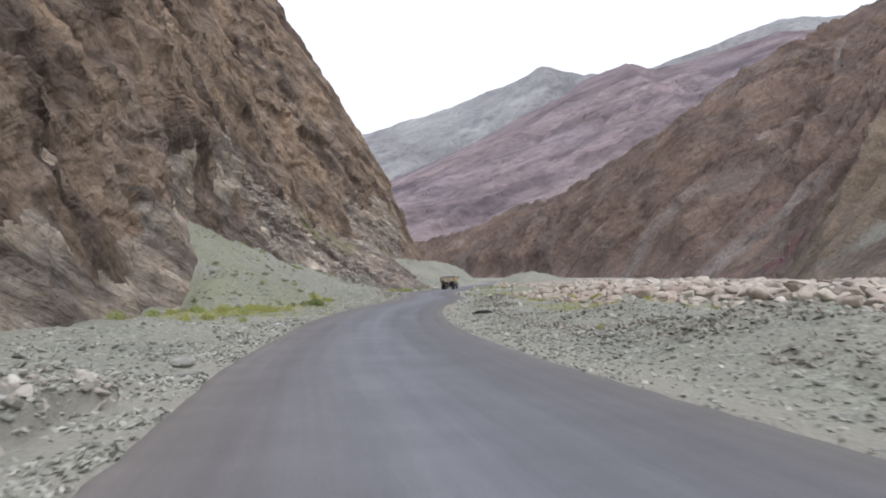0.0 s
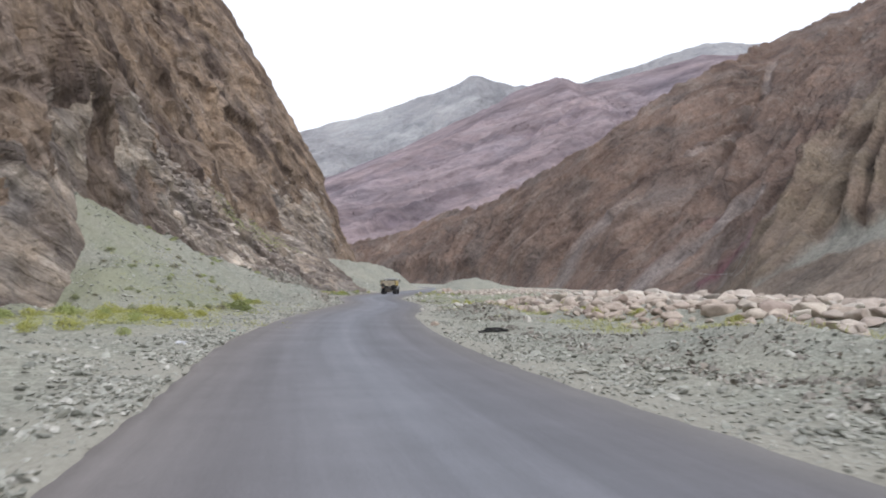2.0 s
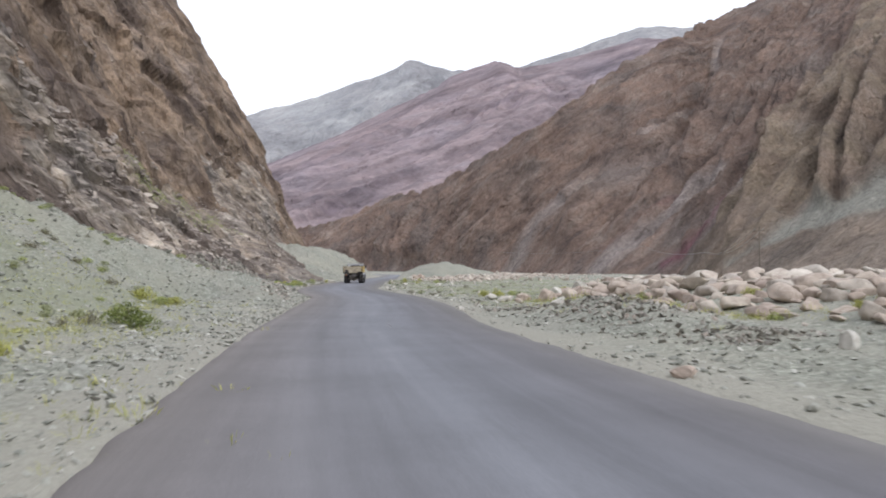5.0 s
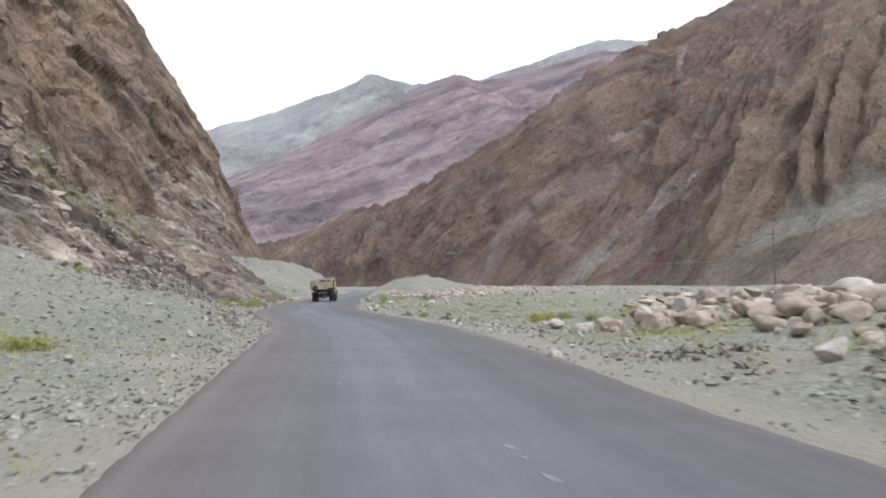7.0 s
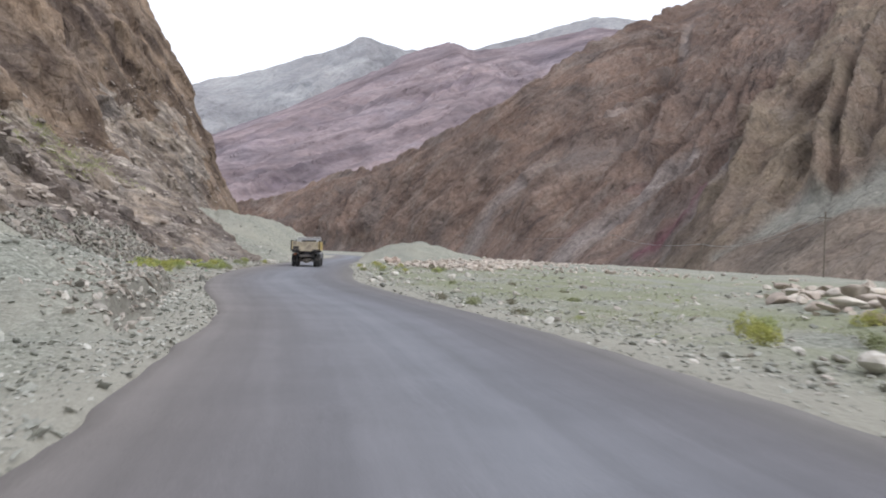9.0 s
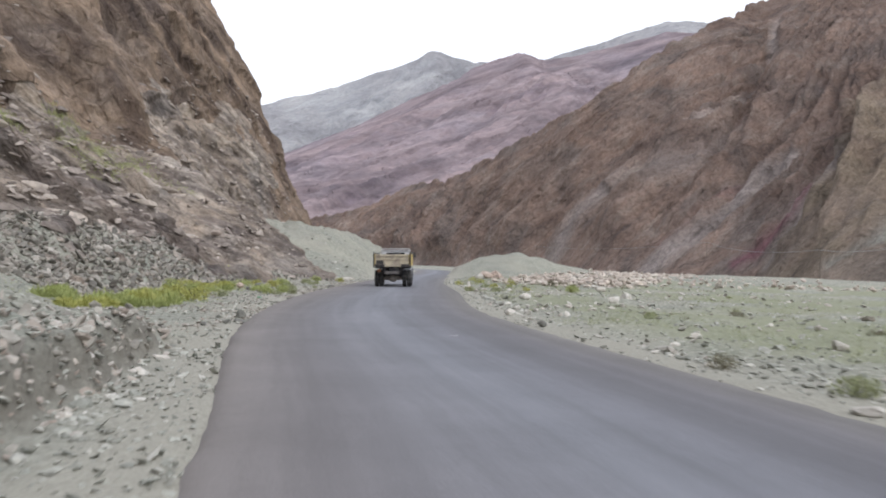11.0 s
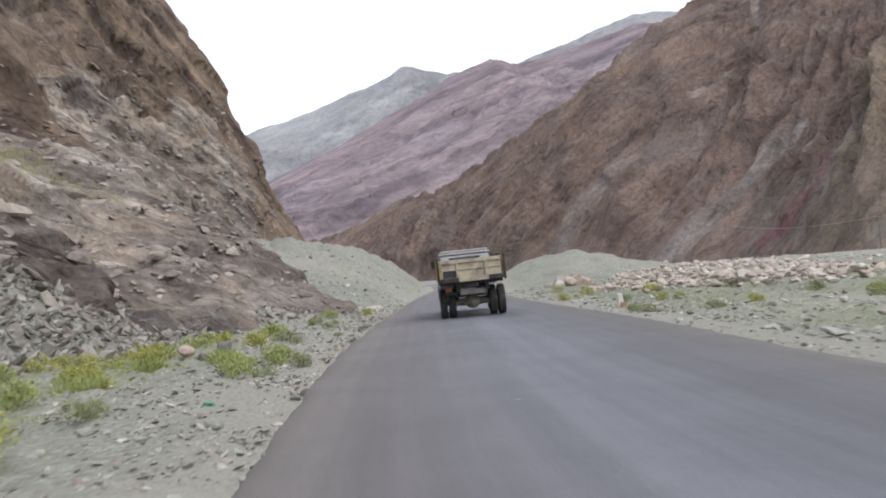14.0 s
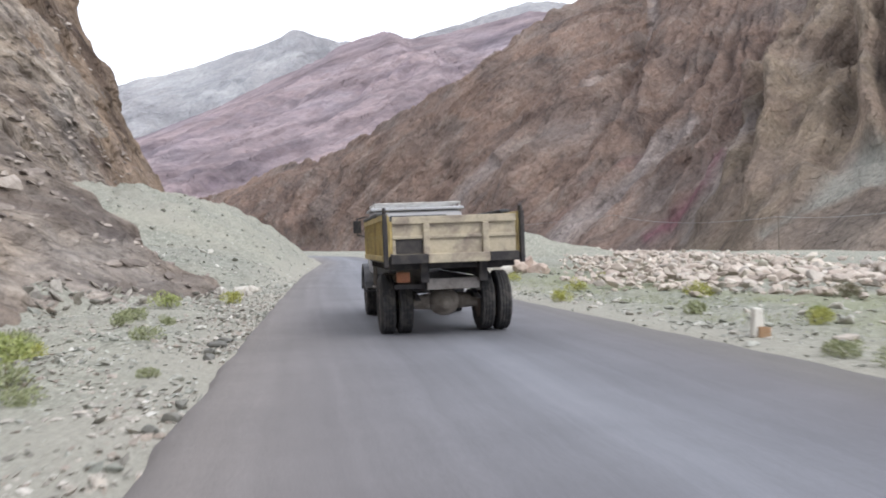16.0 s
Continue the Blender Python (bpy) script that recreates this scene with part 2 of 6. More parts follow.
def stone_material(name, colours, grain=3.0, island=False):
    m, n, l, b = material(name, 0.92)
    b.inputs["Specular IOR Level"].default_value = 0.15
    if island:
        r = n.new("ShaderNodeNewGeometry").outputs["Random Per Island"]
    else:
        r = n.new("ShaderNodeObjectInfo").outputs["Random"]
    step = 1 / max(1, len(colours) - 1)
    c = ramp(n, l, r, [(k * step, q) for k, q in enumerate(colours)])
    blot = noise_node(n, l, mapped(n, l), grain, 7, 0.65, 0.4)
    c = mix(n, l, 0.85, c, ramp(n, l, blot, [(0.3, (0.30, 0.29, 0.28)), (0.52, (0.5, 0.5, 0.5)), (0.72, (0.66, 0.65, 0.63))]), "OVERLAY")
    l.new(c, b.inputs["Base Color"])
    bump(n, l, b, blot, 0.7, 0.12 / grain)
    return m


BOULDER = stone_material("pinkish_boulder_stone", [(0.43, 0.360, 0.312), (0.51, 0.440, 0.380), (0.37, 0.300, 0.262), (0.55, 0.49, 0.42), (0.34, 0.31, 0.285)])
FAR_BOULDER = stone_material("boulder_field_stone", [(0.48, 0.415, 0.365), (0.57, 0.51, 0.45), (0.40, 0.340, 0.300), (0.64, 0.59, 0.525), (0.39, 0.36, 0.33)], 2.0, True)
PEBBLE = stone_material("grey_pebble_stone", [(0.205, 0.212, 0.188), (0.33, 0.338, 0.305), (0.43, 0.435, 0.395), (0.31, 0.315, 0.28), (0.58, 0.57, 0.53)], 8.0, True)
RUBBLE = stone_material("slate_rubble_stone", [(0.15, 0.144, 0.13), (0.27, 0.258, 0.232), (0.43, 0.405, 0.365), (0.21, 0.198, 0.178), (0.35, 0.31, 0.27)], 5.0, True)
LITTER = stone_material("mixed_verge_stone", [(0.20, 0.19, 0.17), (0.36, 0.345, 0.31), (0.46, 0.43, 0.385), (0.30, 0.255, 0.22), (0.60, 0.58, 0.54)], 8.0, True)
PALE_LITTER = stone_material("pale_flat_stone", [(0.46, 0.44, 0.40), (0.60, 0.575, 0.53), (0.34, 0.33, 0.30), (0.52, 0.47, 0.42)], 6.0, True)
PALE_STONE = stone_material("pale_roadside_stone", [(0.52, 0.49, 0.44), (0.60, 0.58, 0.54), (0.42, 0.40, 0.36)], 6.0)


def asphalt_material():
    m, n, l, b = material("worn_asphalt", 0.8)
    b.inputs["Specular IOR Level"].default_value = 0.35
    uv = n.new("ShaderNodeUVMap")
    sep = n.new("ShaderNodeSeparateXYZ")
    l.new(uv.outputs[0], sep.inputs[0])
    at = mapped(n, l)
    stretch = n.new("ShaderNodeMapping")
    stretch.inputs["Scale"].default_value = (1.4, 0.035, 1)
    l.new(uv.outputs[0], stretch.inputs["Vector"])
    lanes = noise_node(n, l, stretch.outputs[0], 1.0, 5, 0.6, 0.2)
    across = n.new("ShaderNodeMath")
    across.operation = "MULTIPLY_ADD"
    l.new(sep.outputs[0], across.inputs[0])
    across.inputs[1].default_value, across.inputs[2].default_value = 1 / 6.6, 0.5
    track = ramp(n, l, across.outputs[0], [(0.0, (0.190, 0.174, 0.168)), (0.16, (0.168, 0.160, 0.166)), (0.30, (0.168, 0.168, 0.184)), (0.50, (0.192, 0.200, 0.226)), (0.66, (0.154, 0.158, 0.178)), (0.86, (0.142, 0.139, 0.150)), (1.0, (0.165, 0.157, 0.150))])
    c = mix(n, l, 0.6, track, ramp(n, l, lanes, [(0.32, (0.36, 0.36, 0.36)), (0.68, (0.62, 0.62, 0.62))]), "OVERLAY")
    blot = noise_node(n, l, at, 0.5, 6, 0.62)
    c = mix(n, l, 0.5, c, ramp(n, l, blot, [(0.3, (0.40, 0.40, 0.40)), (0.7, (0.60, 0.60, 0.60))]), "OVERLAY")
    grit = noise_node(n, l, at, 60, 3, 0.7)
    c = mix(n, l, 0.6, c, ramp(n, l, grit, [(0.3, (0.34, 0.34, 0.34)), (0.7, (0.66, 0.66, 0.66))]), "OVERLAY")
    l.new(c, b.inputs["Base Color"])
    bump(n, l, b, grit, 0.35, 0.01)
    return m


ASPHALT = asphalt_material()


def leaf_material(name, colours):
    m, n, l, b = material(name, 0.7)
    r = n.new("ShaderNodeNewGeometry").outputs["Random Per Island"]
    step = 1 / (len(colours) - 1)
    c = ramp(n, l, r, [(k * step, q) for k, q in enumerate(colours)])
    l.new(c, b.inputs["Base Color"])
    return m


LEAF_GREEN = leaf_material("green_shrub_leaves", [(0.27, 0.31, 0.105), (0.36, 0.41, 0.155), (0.46, 0.50, 0.235)])
LEAF_YELLOW = leaf_material("yellow_green_shrub_leaves", [(0.28, 0.30, 0.085), (0.42, 0.43, 0.13), (0.54, 0.52, 0.20)])
LEAF_GREY = leaf_material("grey_green_shrub_leaves", [(0.23, 0.26, 0.13), (0.31, 0.34, 0.19), (0.39, 0.41, 0.25)])
LEAF_OLIVE = leaf_material("olive_green_shrub_leaves", [(0.10, 0.13, 0.04), (0.17, 0.21, 0.065), (0.26, 0.30, 0.10)])
LEAF_DRY = leaf_material("dark_dry_shrub_twigs", [(0.13, 0.12, 0.08), (0.19, 0.18, 0.12), (0.25, 0.235, 0.16)])
TWIG = material("woody_stems", 0.9)[0]
TWIG.node_tree.nodes["Principled BSDF"].inputs["Base Color"].default_value = (0.14, 0.11, 0.07, 1)


# ---- the plan: road line, cliff foot, ground height ----
ROAD_Y = [-60, -10, 7, 17, 27, 38, 48, 62, 74, 86, 92, 98, 104, 113, 121, 128, 136, 150, 169, 205, 250, 300]
ROAD_LEFT = [6, -0.7, -2.8, -4.2, -4.87, -5.75, -5.55, -4.9, -4.0, -2.95, -2.3, -2.7, -3.2, -3.1, -2.35, -1.45, -0.1, 2.45, 6.0, 13.5, 20, 16]
ROAD_RIGHT = [12.5, 5.6, 4.0, 2.4, 1.5, 0.95, 0.8, 1.25, 3.0, 3.9, 3.9, 3.9, 3.75, 3.7, 4.7, 5.9, 6.9, 8.6, 12.0, 19.8, 26.5, 22]
HEIGHT_Y = [-60, 0, 8, 20, 35, 55, 70, 88, 100, 112, 124, 300]
HEIGHT_Z = [0.6, 0.0, -0.18, -0.30, -0.55, -0.56, -0.69, -0.74, -0.80, -0.77, -0.72, -0.6]


def glide(ys, vs, y):
    """A smooth curve through the given places."""
    y = np.asarray(y, float)
    return sum(w * np.interp(y + d, ys, vs) for d, w in ((-5, 0.1), (-2.5, 0.2), (0, 0.4), (2.5, 0.2), (5, 0.1)))


def road_left(y):
    return glide(ROAD_Y, ROAD_LEFT, y)


def road_right(y):
    return glide(ROAD_Y, ROAD_RIGHT, y)


def road_z(y):
    return glide(HEIGHT_Y, HEIGHT_Z, y)


FOOT_Y = [-60, 30, 55, 66, 71, 77, 86, 100, 120, 134, 140, 145, 149.5, 153.5, 155.5, 159, 164, 185, 203, 210, 222, 250, 320, 420]
FOOT_X = [-30, -25, -22, -20.5, -19, -22, -20.5, -17.5, -12.2, -9.0, -7.6, -5.4, -1.9, 1.2, 0.3, -4.4, -9.5, -7.8, -1.2, 1.2, -6.5, -45, -130, -260]
FOOT_Z = [-1.5, -1.5, -1.2, -0.8, 0.5, 7.0, 6.0, 4.0, 1.3, 0.5, 0.3, 0.1, -0.4, -1.0, -0.9, 0.3, 2.5, 5.2, 4.9, 4.5, 3.5, 2, 1, 1]


def foot(y):
    return np.interp(y, FOOT_Y, FOOT_X), np.interp(y, FOOT_Y, FOOT_Z)


# where the left bank begins to climb, and where the boulder field begins
RISE_Y = [50, 60, 70, 78, 85, 91, 97, 105, 113, 121, 131, 141, 149, 154, 162]
RISE_X = [-16, -14, -12, -10.5, -9.5, -4.6, -4.4, -6.4, -8, -9.8, -7.6, -5.0, -1.4, 1.6, 20]
FIELD_Y = [15, 25, 40, 48, 57, 64, 70, 76, 82, 86, 95, 105, 112, 120, 130, 136, 140, 145, 150, 165, 190, 230, 300]
FIELD_X = [23, 14.5, 10.2, 8.6, 7.8, 7.2, 7.7, 8.4, 9.2, 10.8, 14.5, 19, 24, 34, 32, 22, 12.5, 10.6, 11.8, 19, 31, 35, 40]


def field(x, y):
    return smooth(-1.0, 5.0, x - np.interp(y, FIELD_Y, FIELD_X)) * smooth(12, 30, y) * (1 - smooth(60, 85, x))


def heap(x, y, cx, cy, rx, ry, h):
    """A rounded pile of loose stuff."""
    d = np.sqrt(((x - cx) / rx) ** 2 + ((y - cy) / ry) ** 2)
    return h * np.clip(1 - d, 0, 1) ** 1.2


def ground_z(x, y, rough=True):
    x, y = np.broadcast_arrays(np.asarray(x, float), np.asarray(y, float))
    left, right, rz = road_left(y), road_right(y), road_z(y)
    z = rz - 0.025
    # left verge climbing to the cliff's foot
    fx, fz = foot(y)
    start = np.minimum(left - 0.6, np.interp(y, RISE_Y, RISE_X))
    f = np.clip((start - x) / np.maximum(start - fx, 0.5), 0, 1.15)
    power = np.interp(y, [60, 75, 110, 135, 150, 175], [1.0, 1.1, 1.1, 1.1, 0.9, 0.62])
    climb = f ** power
    hill = np.interp(f, [0, 0.25, 0.47, 0.6, 1.0, 1.15], [0, 0.46, 0.82, 0.92, 1.0, 1.0])
    climb = climb + (hill - climb) * smooth(166, 180, y)
    z = z + np.where(f > 0, (fz - rz) * climb, 0)
    if rough:
        z = z + 1.1 * np.clip(f, 0, 1) * smooth(0.5, 4, start - x) * fbm(xyz(x * 0.22, y * 0.22, 21), 4)
    z = z + heap(x, y, -9.5, 13, 5.5, 10, 0.75) + heap(x, y, -10, 30, 5, 9, 0.65) + heap(x, y, -17.0, 70.5, 4.8, 5.5, 1.8)
    z = z + heap(x, y, -12.5, 126, 4, 11, 1.3) + heap(x, y, -9.2, 132, 3.0, 10, 1.2)
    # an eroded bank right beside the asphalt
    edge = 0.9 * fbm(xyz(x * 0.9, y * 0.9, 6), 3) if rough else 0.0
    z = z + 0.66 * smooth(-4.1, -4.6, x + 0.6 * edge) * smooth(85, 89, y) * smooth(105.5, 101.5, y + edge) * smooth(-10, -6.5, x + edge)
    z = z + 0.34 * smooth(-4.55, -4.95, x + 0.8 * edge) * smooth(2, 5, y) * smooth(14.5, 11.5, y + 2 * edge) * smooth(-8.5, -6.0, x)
    # right verge, stone heaps, the mound by the bend
    z = z + heap(x, y, 8.5, 19, 5, 12, 1.05) + heap(x, y, 9.2, 36, 4.5, 9, 0.8) + heap(x, y, 5.4, 63, 2.8, 9, 0.7)
    mound = np.sqrt(((x - 23) / 11) ** 2 + ((y - 186) / 13) ** 2)
    z = z + 2.9 * np.clip(1 - mound, 0, 1) ** 1.05 + heap(x, y, 19, 172, 5, 6, 0.6)
    off = np.maximum(left - x, x - right)
    z = z + np.interp(y, [75, 90, 108, 120], [0.75, 0.4, 0.3, 0.1]) * field(x, y) - 0.45 * smooth(14, 40, x - right) - 2.2 * smooth(70, 130, x)
    if rough:
        near = smooth(0.15, 2.5, off)
        z = z + near * (0.20 * fbm(xyz(x * 0.35, y * 0.35), 4) + 0.16 * ridged(xyz(x * 1.3, y * 1.3, 3.0), 3) * smooth(0.8, 4, off))
        z = z + 0.9 * smooth(25, 60, off) * fbm(xyz(x * 0.06, y * 0.06, 9), 3)
        far_bank = smooth(150, 160, y) * smooth(240, 215, y) * smooth(0.6, 3, off) * smooth(60, 40, off)
        z = z + far_bank * (0.34 * ridged(xyz(x * 0.42, y * 0.42, 12), 3) + 0.2 * cells(xyz(x * 0.8, y * 0.8, z * 0.8)))
        z = z - 0.08 * smooth(1.1, 0.1, left - x) * (x < left) * smooth(100, 106, y) * smooth(-0.1, 0.15, perlin(xyz(x * 0.1, y * 0.35, 4)))
    return np.where(off < 0.12, rz - 0.09, z)


def axis(marks):
    """Grid lines: (start, end, step) stretches."""
    return np.unique(np.round(np.concatenate([np.arange(a, b, s) for a, b, s in marks]), 4))


gx = np.concatenate([-np.geomspace(40, 4000, 30)[::-1], axis([(-39, -16, 0.7), (-16, -6, 0.3), (-6, -3.4, 0.14), (-3.4, 14, 0.3), (14, 40, 0.6)]), np.geomspace(40, 4000, 46)])
gy = np.concatenate([-np.geomspace(20, 2500, 22)[::-1], axis([(-19, 2, 1.0), (2, 150, 0.36), (150, 232, 0.8)]), np.geomspace(232, 4600, 46)])
GX, GY = np.meshgrid(gx, gy)
GP = xyz(GX, GY, ground_z(GX, GY))
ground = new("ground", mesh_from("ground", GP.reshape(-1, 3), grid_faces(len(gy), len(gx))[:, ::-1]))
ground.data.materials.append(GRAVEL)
off = np.maximum(road_left(GY) - GX, GX - road_right(GY))
dust = (1 - smooth(0.4, 2.2, off + 1.2 * perlin(xyz(GX * 0.5, GY * 0.25)))) * 0.85
dust = np.maximum(dust, 0.4 * smooth(0.05, 0.3, perlin(xyz(GX * 0.16, GY * 0.1, 8))) * (GX < road_left(GY)))
ground.data.attributes.new("dust", "FLOAT", "POINT").data.foreach_set("value", dust.ravel().astype(np.float32))
growth = 0.68 * smooth(-0.2, 0.15, fbm(xyz(GX * 0.2, GY * 0.12, 4), 4)) * smooth(1.2, 4.0, GX - road_right(GY)) * smooth(66, 84, GY) * smooth(172, 150, GY) * smooth(60, 40, GX)
growth = np.maximum(growth, 0.6 * smooth(-0.2, 0.25, fbm(xyz(GX * 0.12, GY * 0.12, 44), 4)) * smooth(-7.5, -11, GX) * smooth(42, 50, GY) * smooth(92, 78, GY))
ground.data.attributes.new("growth", "FLOAT", "POINT").data.foreach_set("value", growth.ravel().astype(np.float32))
# where the darker brown goes: a band on each cut bank's face
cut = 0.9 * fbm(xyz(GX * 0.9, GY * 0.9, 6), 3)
bank_tone = 0.85 * np.exp(-((GX + 0.6 * cut + 4.32) / 0.3) ** 2) * smooth(86, 89, GY) * smooth(104.5, 101.5, GY + cut)
bank_tone = np.maximum(bank_tone, 0.6 * np.exp(-((GX + 0.8 * cut + 4.75) / 0.35) ** 2) * smooth(3, 5, GY) * smooth(14.5, 11.5, GY + 2 * cut))
ground.data.attributes.new("bank_tone", "FLOAT", "POINT").data.foreach_set("value", bank_tone.ravel().astype(np.float32))
tagged(ground, "grey-green gravel valley floor with scree banks beside the road", "ground", kind="structure")

# road: a slab with a low crown and crumbling edges
ry = np.concatenate([np.arange(-50, 0, 1.0), np.arange(0, 160, 0.25), np.arange(160, 290, 0.8)])
ra = np.array([0, 0.0, 0.03, 0.1, 0.25, 0.4, 0.5, 0.6, 0.75, 0.9, 0.97, 1.0, 1.0])
RA, RY = np.meshgrid(ra, ry)
jag = lambda s: 0.10 * fbm(xyz(s, ry * 0.9), 4) + 0.07 * np.minimum(ridged(xyz(s, ry * 0.55), 3), 0) + 0.16 * np.minimum(perlin(xyz(s + 5, ry * 0.4)), 0)
le, re = road_left(ry) - jag(2.0), road_right(ry) + jag(40.0)
RX = le[:, None] + RA * (re - le)[:, None]
RZ = road_z(RY) + 0.03 * (1 - (2 * RA - 1) ** 2)
RX[:, 0] -= 0.14
RX[:, -1] += 0.14
RZ[:, 0] -= 0.12
RZ[:, -1] -= 0.12
road = new("road", mesh_from("road", xyz(RX, RY, RZ).reshape(-1, 3), grid_faces(len(ry), len(ra))[:, ::-1]))
road.data.materials.append(ASPHALT)
uvl = road.data.uv_layers.new(name="UVMap")
loops = np.empty(len(road.data.loops), np.int32)
road.data.loops.foreach_get("vertex_index", loops)
mid = 0.5 * (le + re)
uvs = np.stack([(RX - mid[:, None]).ravel(), RY.ravel()], -1)
uvl.data.foreach_set("uv", uvs[loops].ravel())
tagged(road, "narrow worn grey asphalt road with crumbling unmarked edges", "road", kind="structure")


# ---- left cliff ----
BENCH_Y = [-60, 55, 71, 77, 86, 100, 122, 139, 148, 155, 165, 185, 208, 225, 420]
BENCH_IN = [9, 8.5, 7.5, 3.0, 4.0, 6.0, 8.0, 10.4, 16.0, 14.2, 10.5, 8, 8, 9, 9]
BENCH_UP = [20, 20, 18, 12, 12, 11, 10, 9.5, 10.3, 10.6, 12, 16, 18, 19, 19]
cy_ = np.concatenate([np.arange(-60, 40, 2.0), np.arange(40, 52, 0.4), np.arange(52, 95, 0.3), np.arange(95, 156, 0.2), np.arange(156, 240, 0.36), np.arange(240, 420, 3.0)])
cv = np.concatenate([np.linspace(-0.08, 0.34, 130), np.linspace(0.344, 1, 170)])
CY, CV = np.meshgrid(cy_, cv, indexing="ij")
fx, fz = foot(CY)
sway = glide(FOOT_Y, FOOT_X, CY)
toe = 0.4 * (1 - smooth(138, 145, CY) * smooth(166, 160, CY))
fx = (1 - toe) * fx + toe * sway
bi, bu = np.interp(CY, BENCH_Y, BENCH_IN), np.interp(CY, BENCH_Y, BENCH_UP)
low, high = np.clip(CV / 0.34, -0.3, 1), np.clip((CV - 0.34) / 0.66, 0, 1)
rise = 92 - fz - bu
upper = np.interp(CY, [86, 105, 150, 185, 205], [0.49, 0.54, 0.56, 0.51, 0.515])
CX = fx - bi * low - rise * high * (upper + 0.10 * high)
CZ = fz + bu * low + rise * high
P = xyz(CX, CY, CZ)
N = grid_normals(P)
N *= np.sign(N[..., :1] + 1e-9)
W = P + 2.2 * np.stack([fbm(P / 11 + k, 2) for k in (3, 19, 41)], -1)
Q = strata(W, 0.3)
upright = W * np.array([1, 1, 0.22])
steep = 1 - smooth(60, 110, CY)
amp = np.interp(CY, [60, 80, 130, 200, 208, 220], [1, 1, 0.8, 0.8, 0.45, 0.6]) * smooth(-0.1, 0.25, CV) * (1 - 0.55 * smooth(0.45, 0.2, CV) * smooth(90, 110, CY))
low_amp = np.interp(CY, [80, 100, 150, 170], [0.35, 0.75, 0.75, 0.4])
low_amp = low_amp + (1 - low_amp) * smooth(0, 0.2, CV)
disp = amp * (2.6 * ridged(Q / 15, 3) * (1 - 0.5 * steep) + 2.6 * steep * ridged(upright / 10 + 5, 4) + 1.0 * fbm(P / 9, 3))
disp = disp + low_amp * ((1.1 - 0.6 * smooth(0.45, 0.2, CV) * smooth(90, 105, CY)) * ridged(Q / 5.0 + 8, 3, 0.5) + 0.55 * fbm(P / 2.6, 2, 0.5))
blocks = 1.7 * cells(strata(W, 0.33) / 5.2) + 0.8 * cells(strata(W, 0.45) / 2.1 + 31)
ledge = smooth(0.45, 0.25, CV) * smooth(85, 100, CY) * smooth(205, 180, CY)
lay = P + 0.5 * np.stack([fbm(P / 5 + k, 3) for k in (5, 23, 47)], -1)
slabs = 1.0 * cells(bedded(lay, 0.16) / 1.9 + 50) + 0.55 * cells(bedded(lay, 0.22) / 0.8 + 12) + 0.5 * ridged(bedded(lay, 0.10) / 1.7 + 9, 3, 0.5)
disp = disp + low_amp * ((1 - 0.8 * ledge) * (1 - 0.55 * steep) * blocks + ledge * slabs + 0.35 * (1 - 0.7 * ledge) * cells(strata(W, 0.5) / 1.1 + 77))
disp = disp + 0.9 * steep * smooth(0.02, 0.15, CV) * (cells(strata(W, 0.4) / 3.0 + 61) + 0.8 * ridged(strata(W, 0.35) / 4.2 + 2, 3, 0.55))
disp = disp * (1 - 0.5 * smooth(142, 149, CY) * smooth(168, 158, CY) * smooth(0.5, 0.3, CV))
disp = disp * (1 - 0.5 * smooth(188, 203, CY) * smooth(235, 222, CY)) - 0.7 * smooth(190, 203, CY)
soft = disp.copy()
soft[1:-1, 1:-1] = 0.4 * disp[1:-1, 1:-1] + 0.15 * (disp[:-2, 1:-1] + disp[2:, 1:-1] + disp[1:-1, :-2] + disp[1:-1, 2:])
soft = 0.5 * (disp + soft)
for _ in range(1):
    disp = soft.copy()
    calm = 0.2 * np.clip(ledge[1:-1, 1:-1], 0, 1)
    soft[1:-1, 1:-1] = (1 - 4 * calm) * disp[1:-1, 1:-1] + calm * (disp[:-2, 1:-1] + disp[2:, 1:-1] + disp[1:-1, :-2] + disp[1:-1, 2:])
disp = soft
P = P + N * disp[..., None]
cliff = new("cliff_left", mesh_from("cliff_left", P.reshape(-1, 3), grid_faces(len(cy_), len(cv)), False))
cliff.data.materials.append(CLIFF)
cliff.data.materials.append(BENCH)
bench = (((CV < np.interp(CY, [140, 160], [0.32, 0.29]) + 0.12 * fbm(P / 9, 3)) & (CY > 88 + 18 * fbm(P / 7 + 5, 3)) & (CY < 200 + 20 * perlin(P / 8))) | ((CV < 0.11 + 0.2 * fbm(strata(P, 0.4) / 5, 3)) & (CY < 80)))[:-1, :-1].ravel()
cliff.data.polygons.foreach_set("material_index", bench.astype(np.int32))
tagged(cliff, "steep fractured brown rock cliff above the road", "cliff", kind="structure")


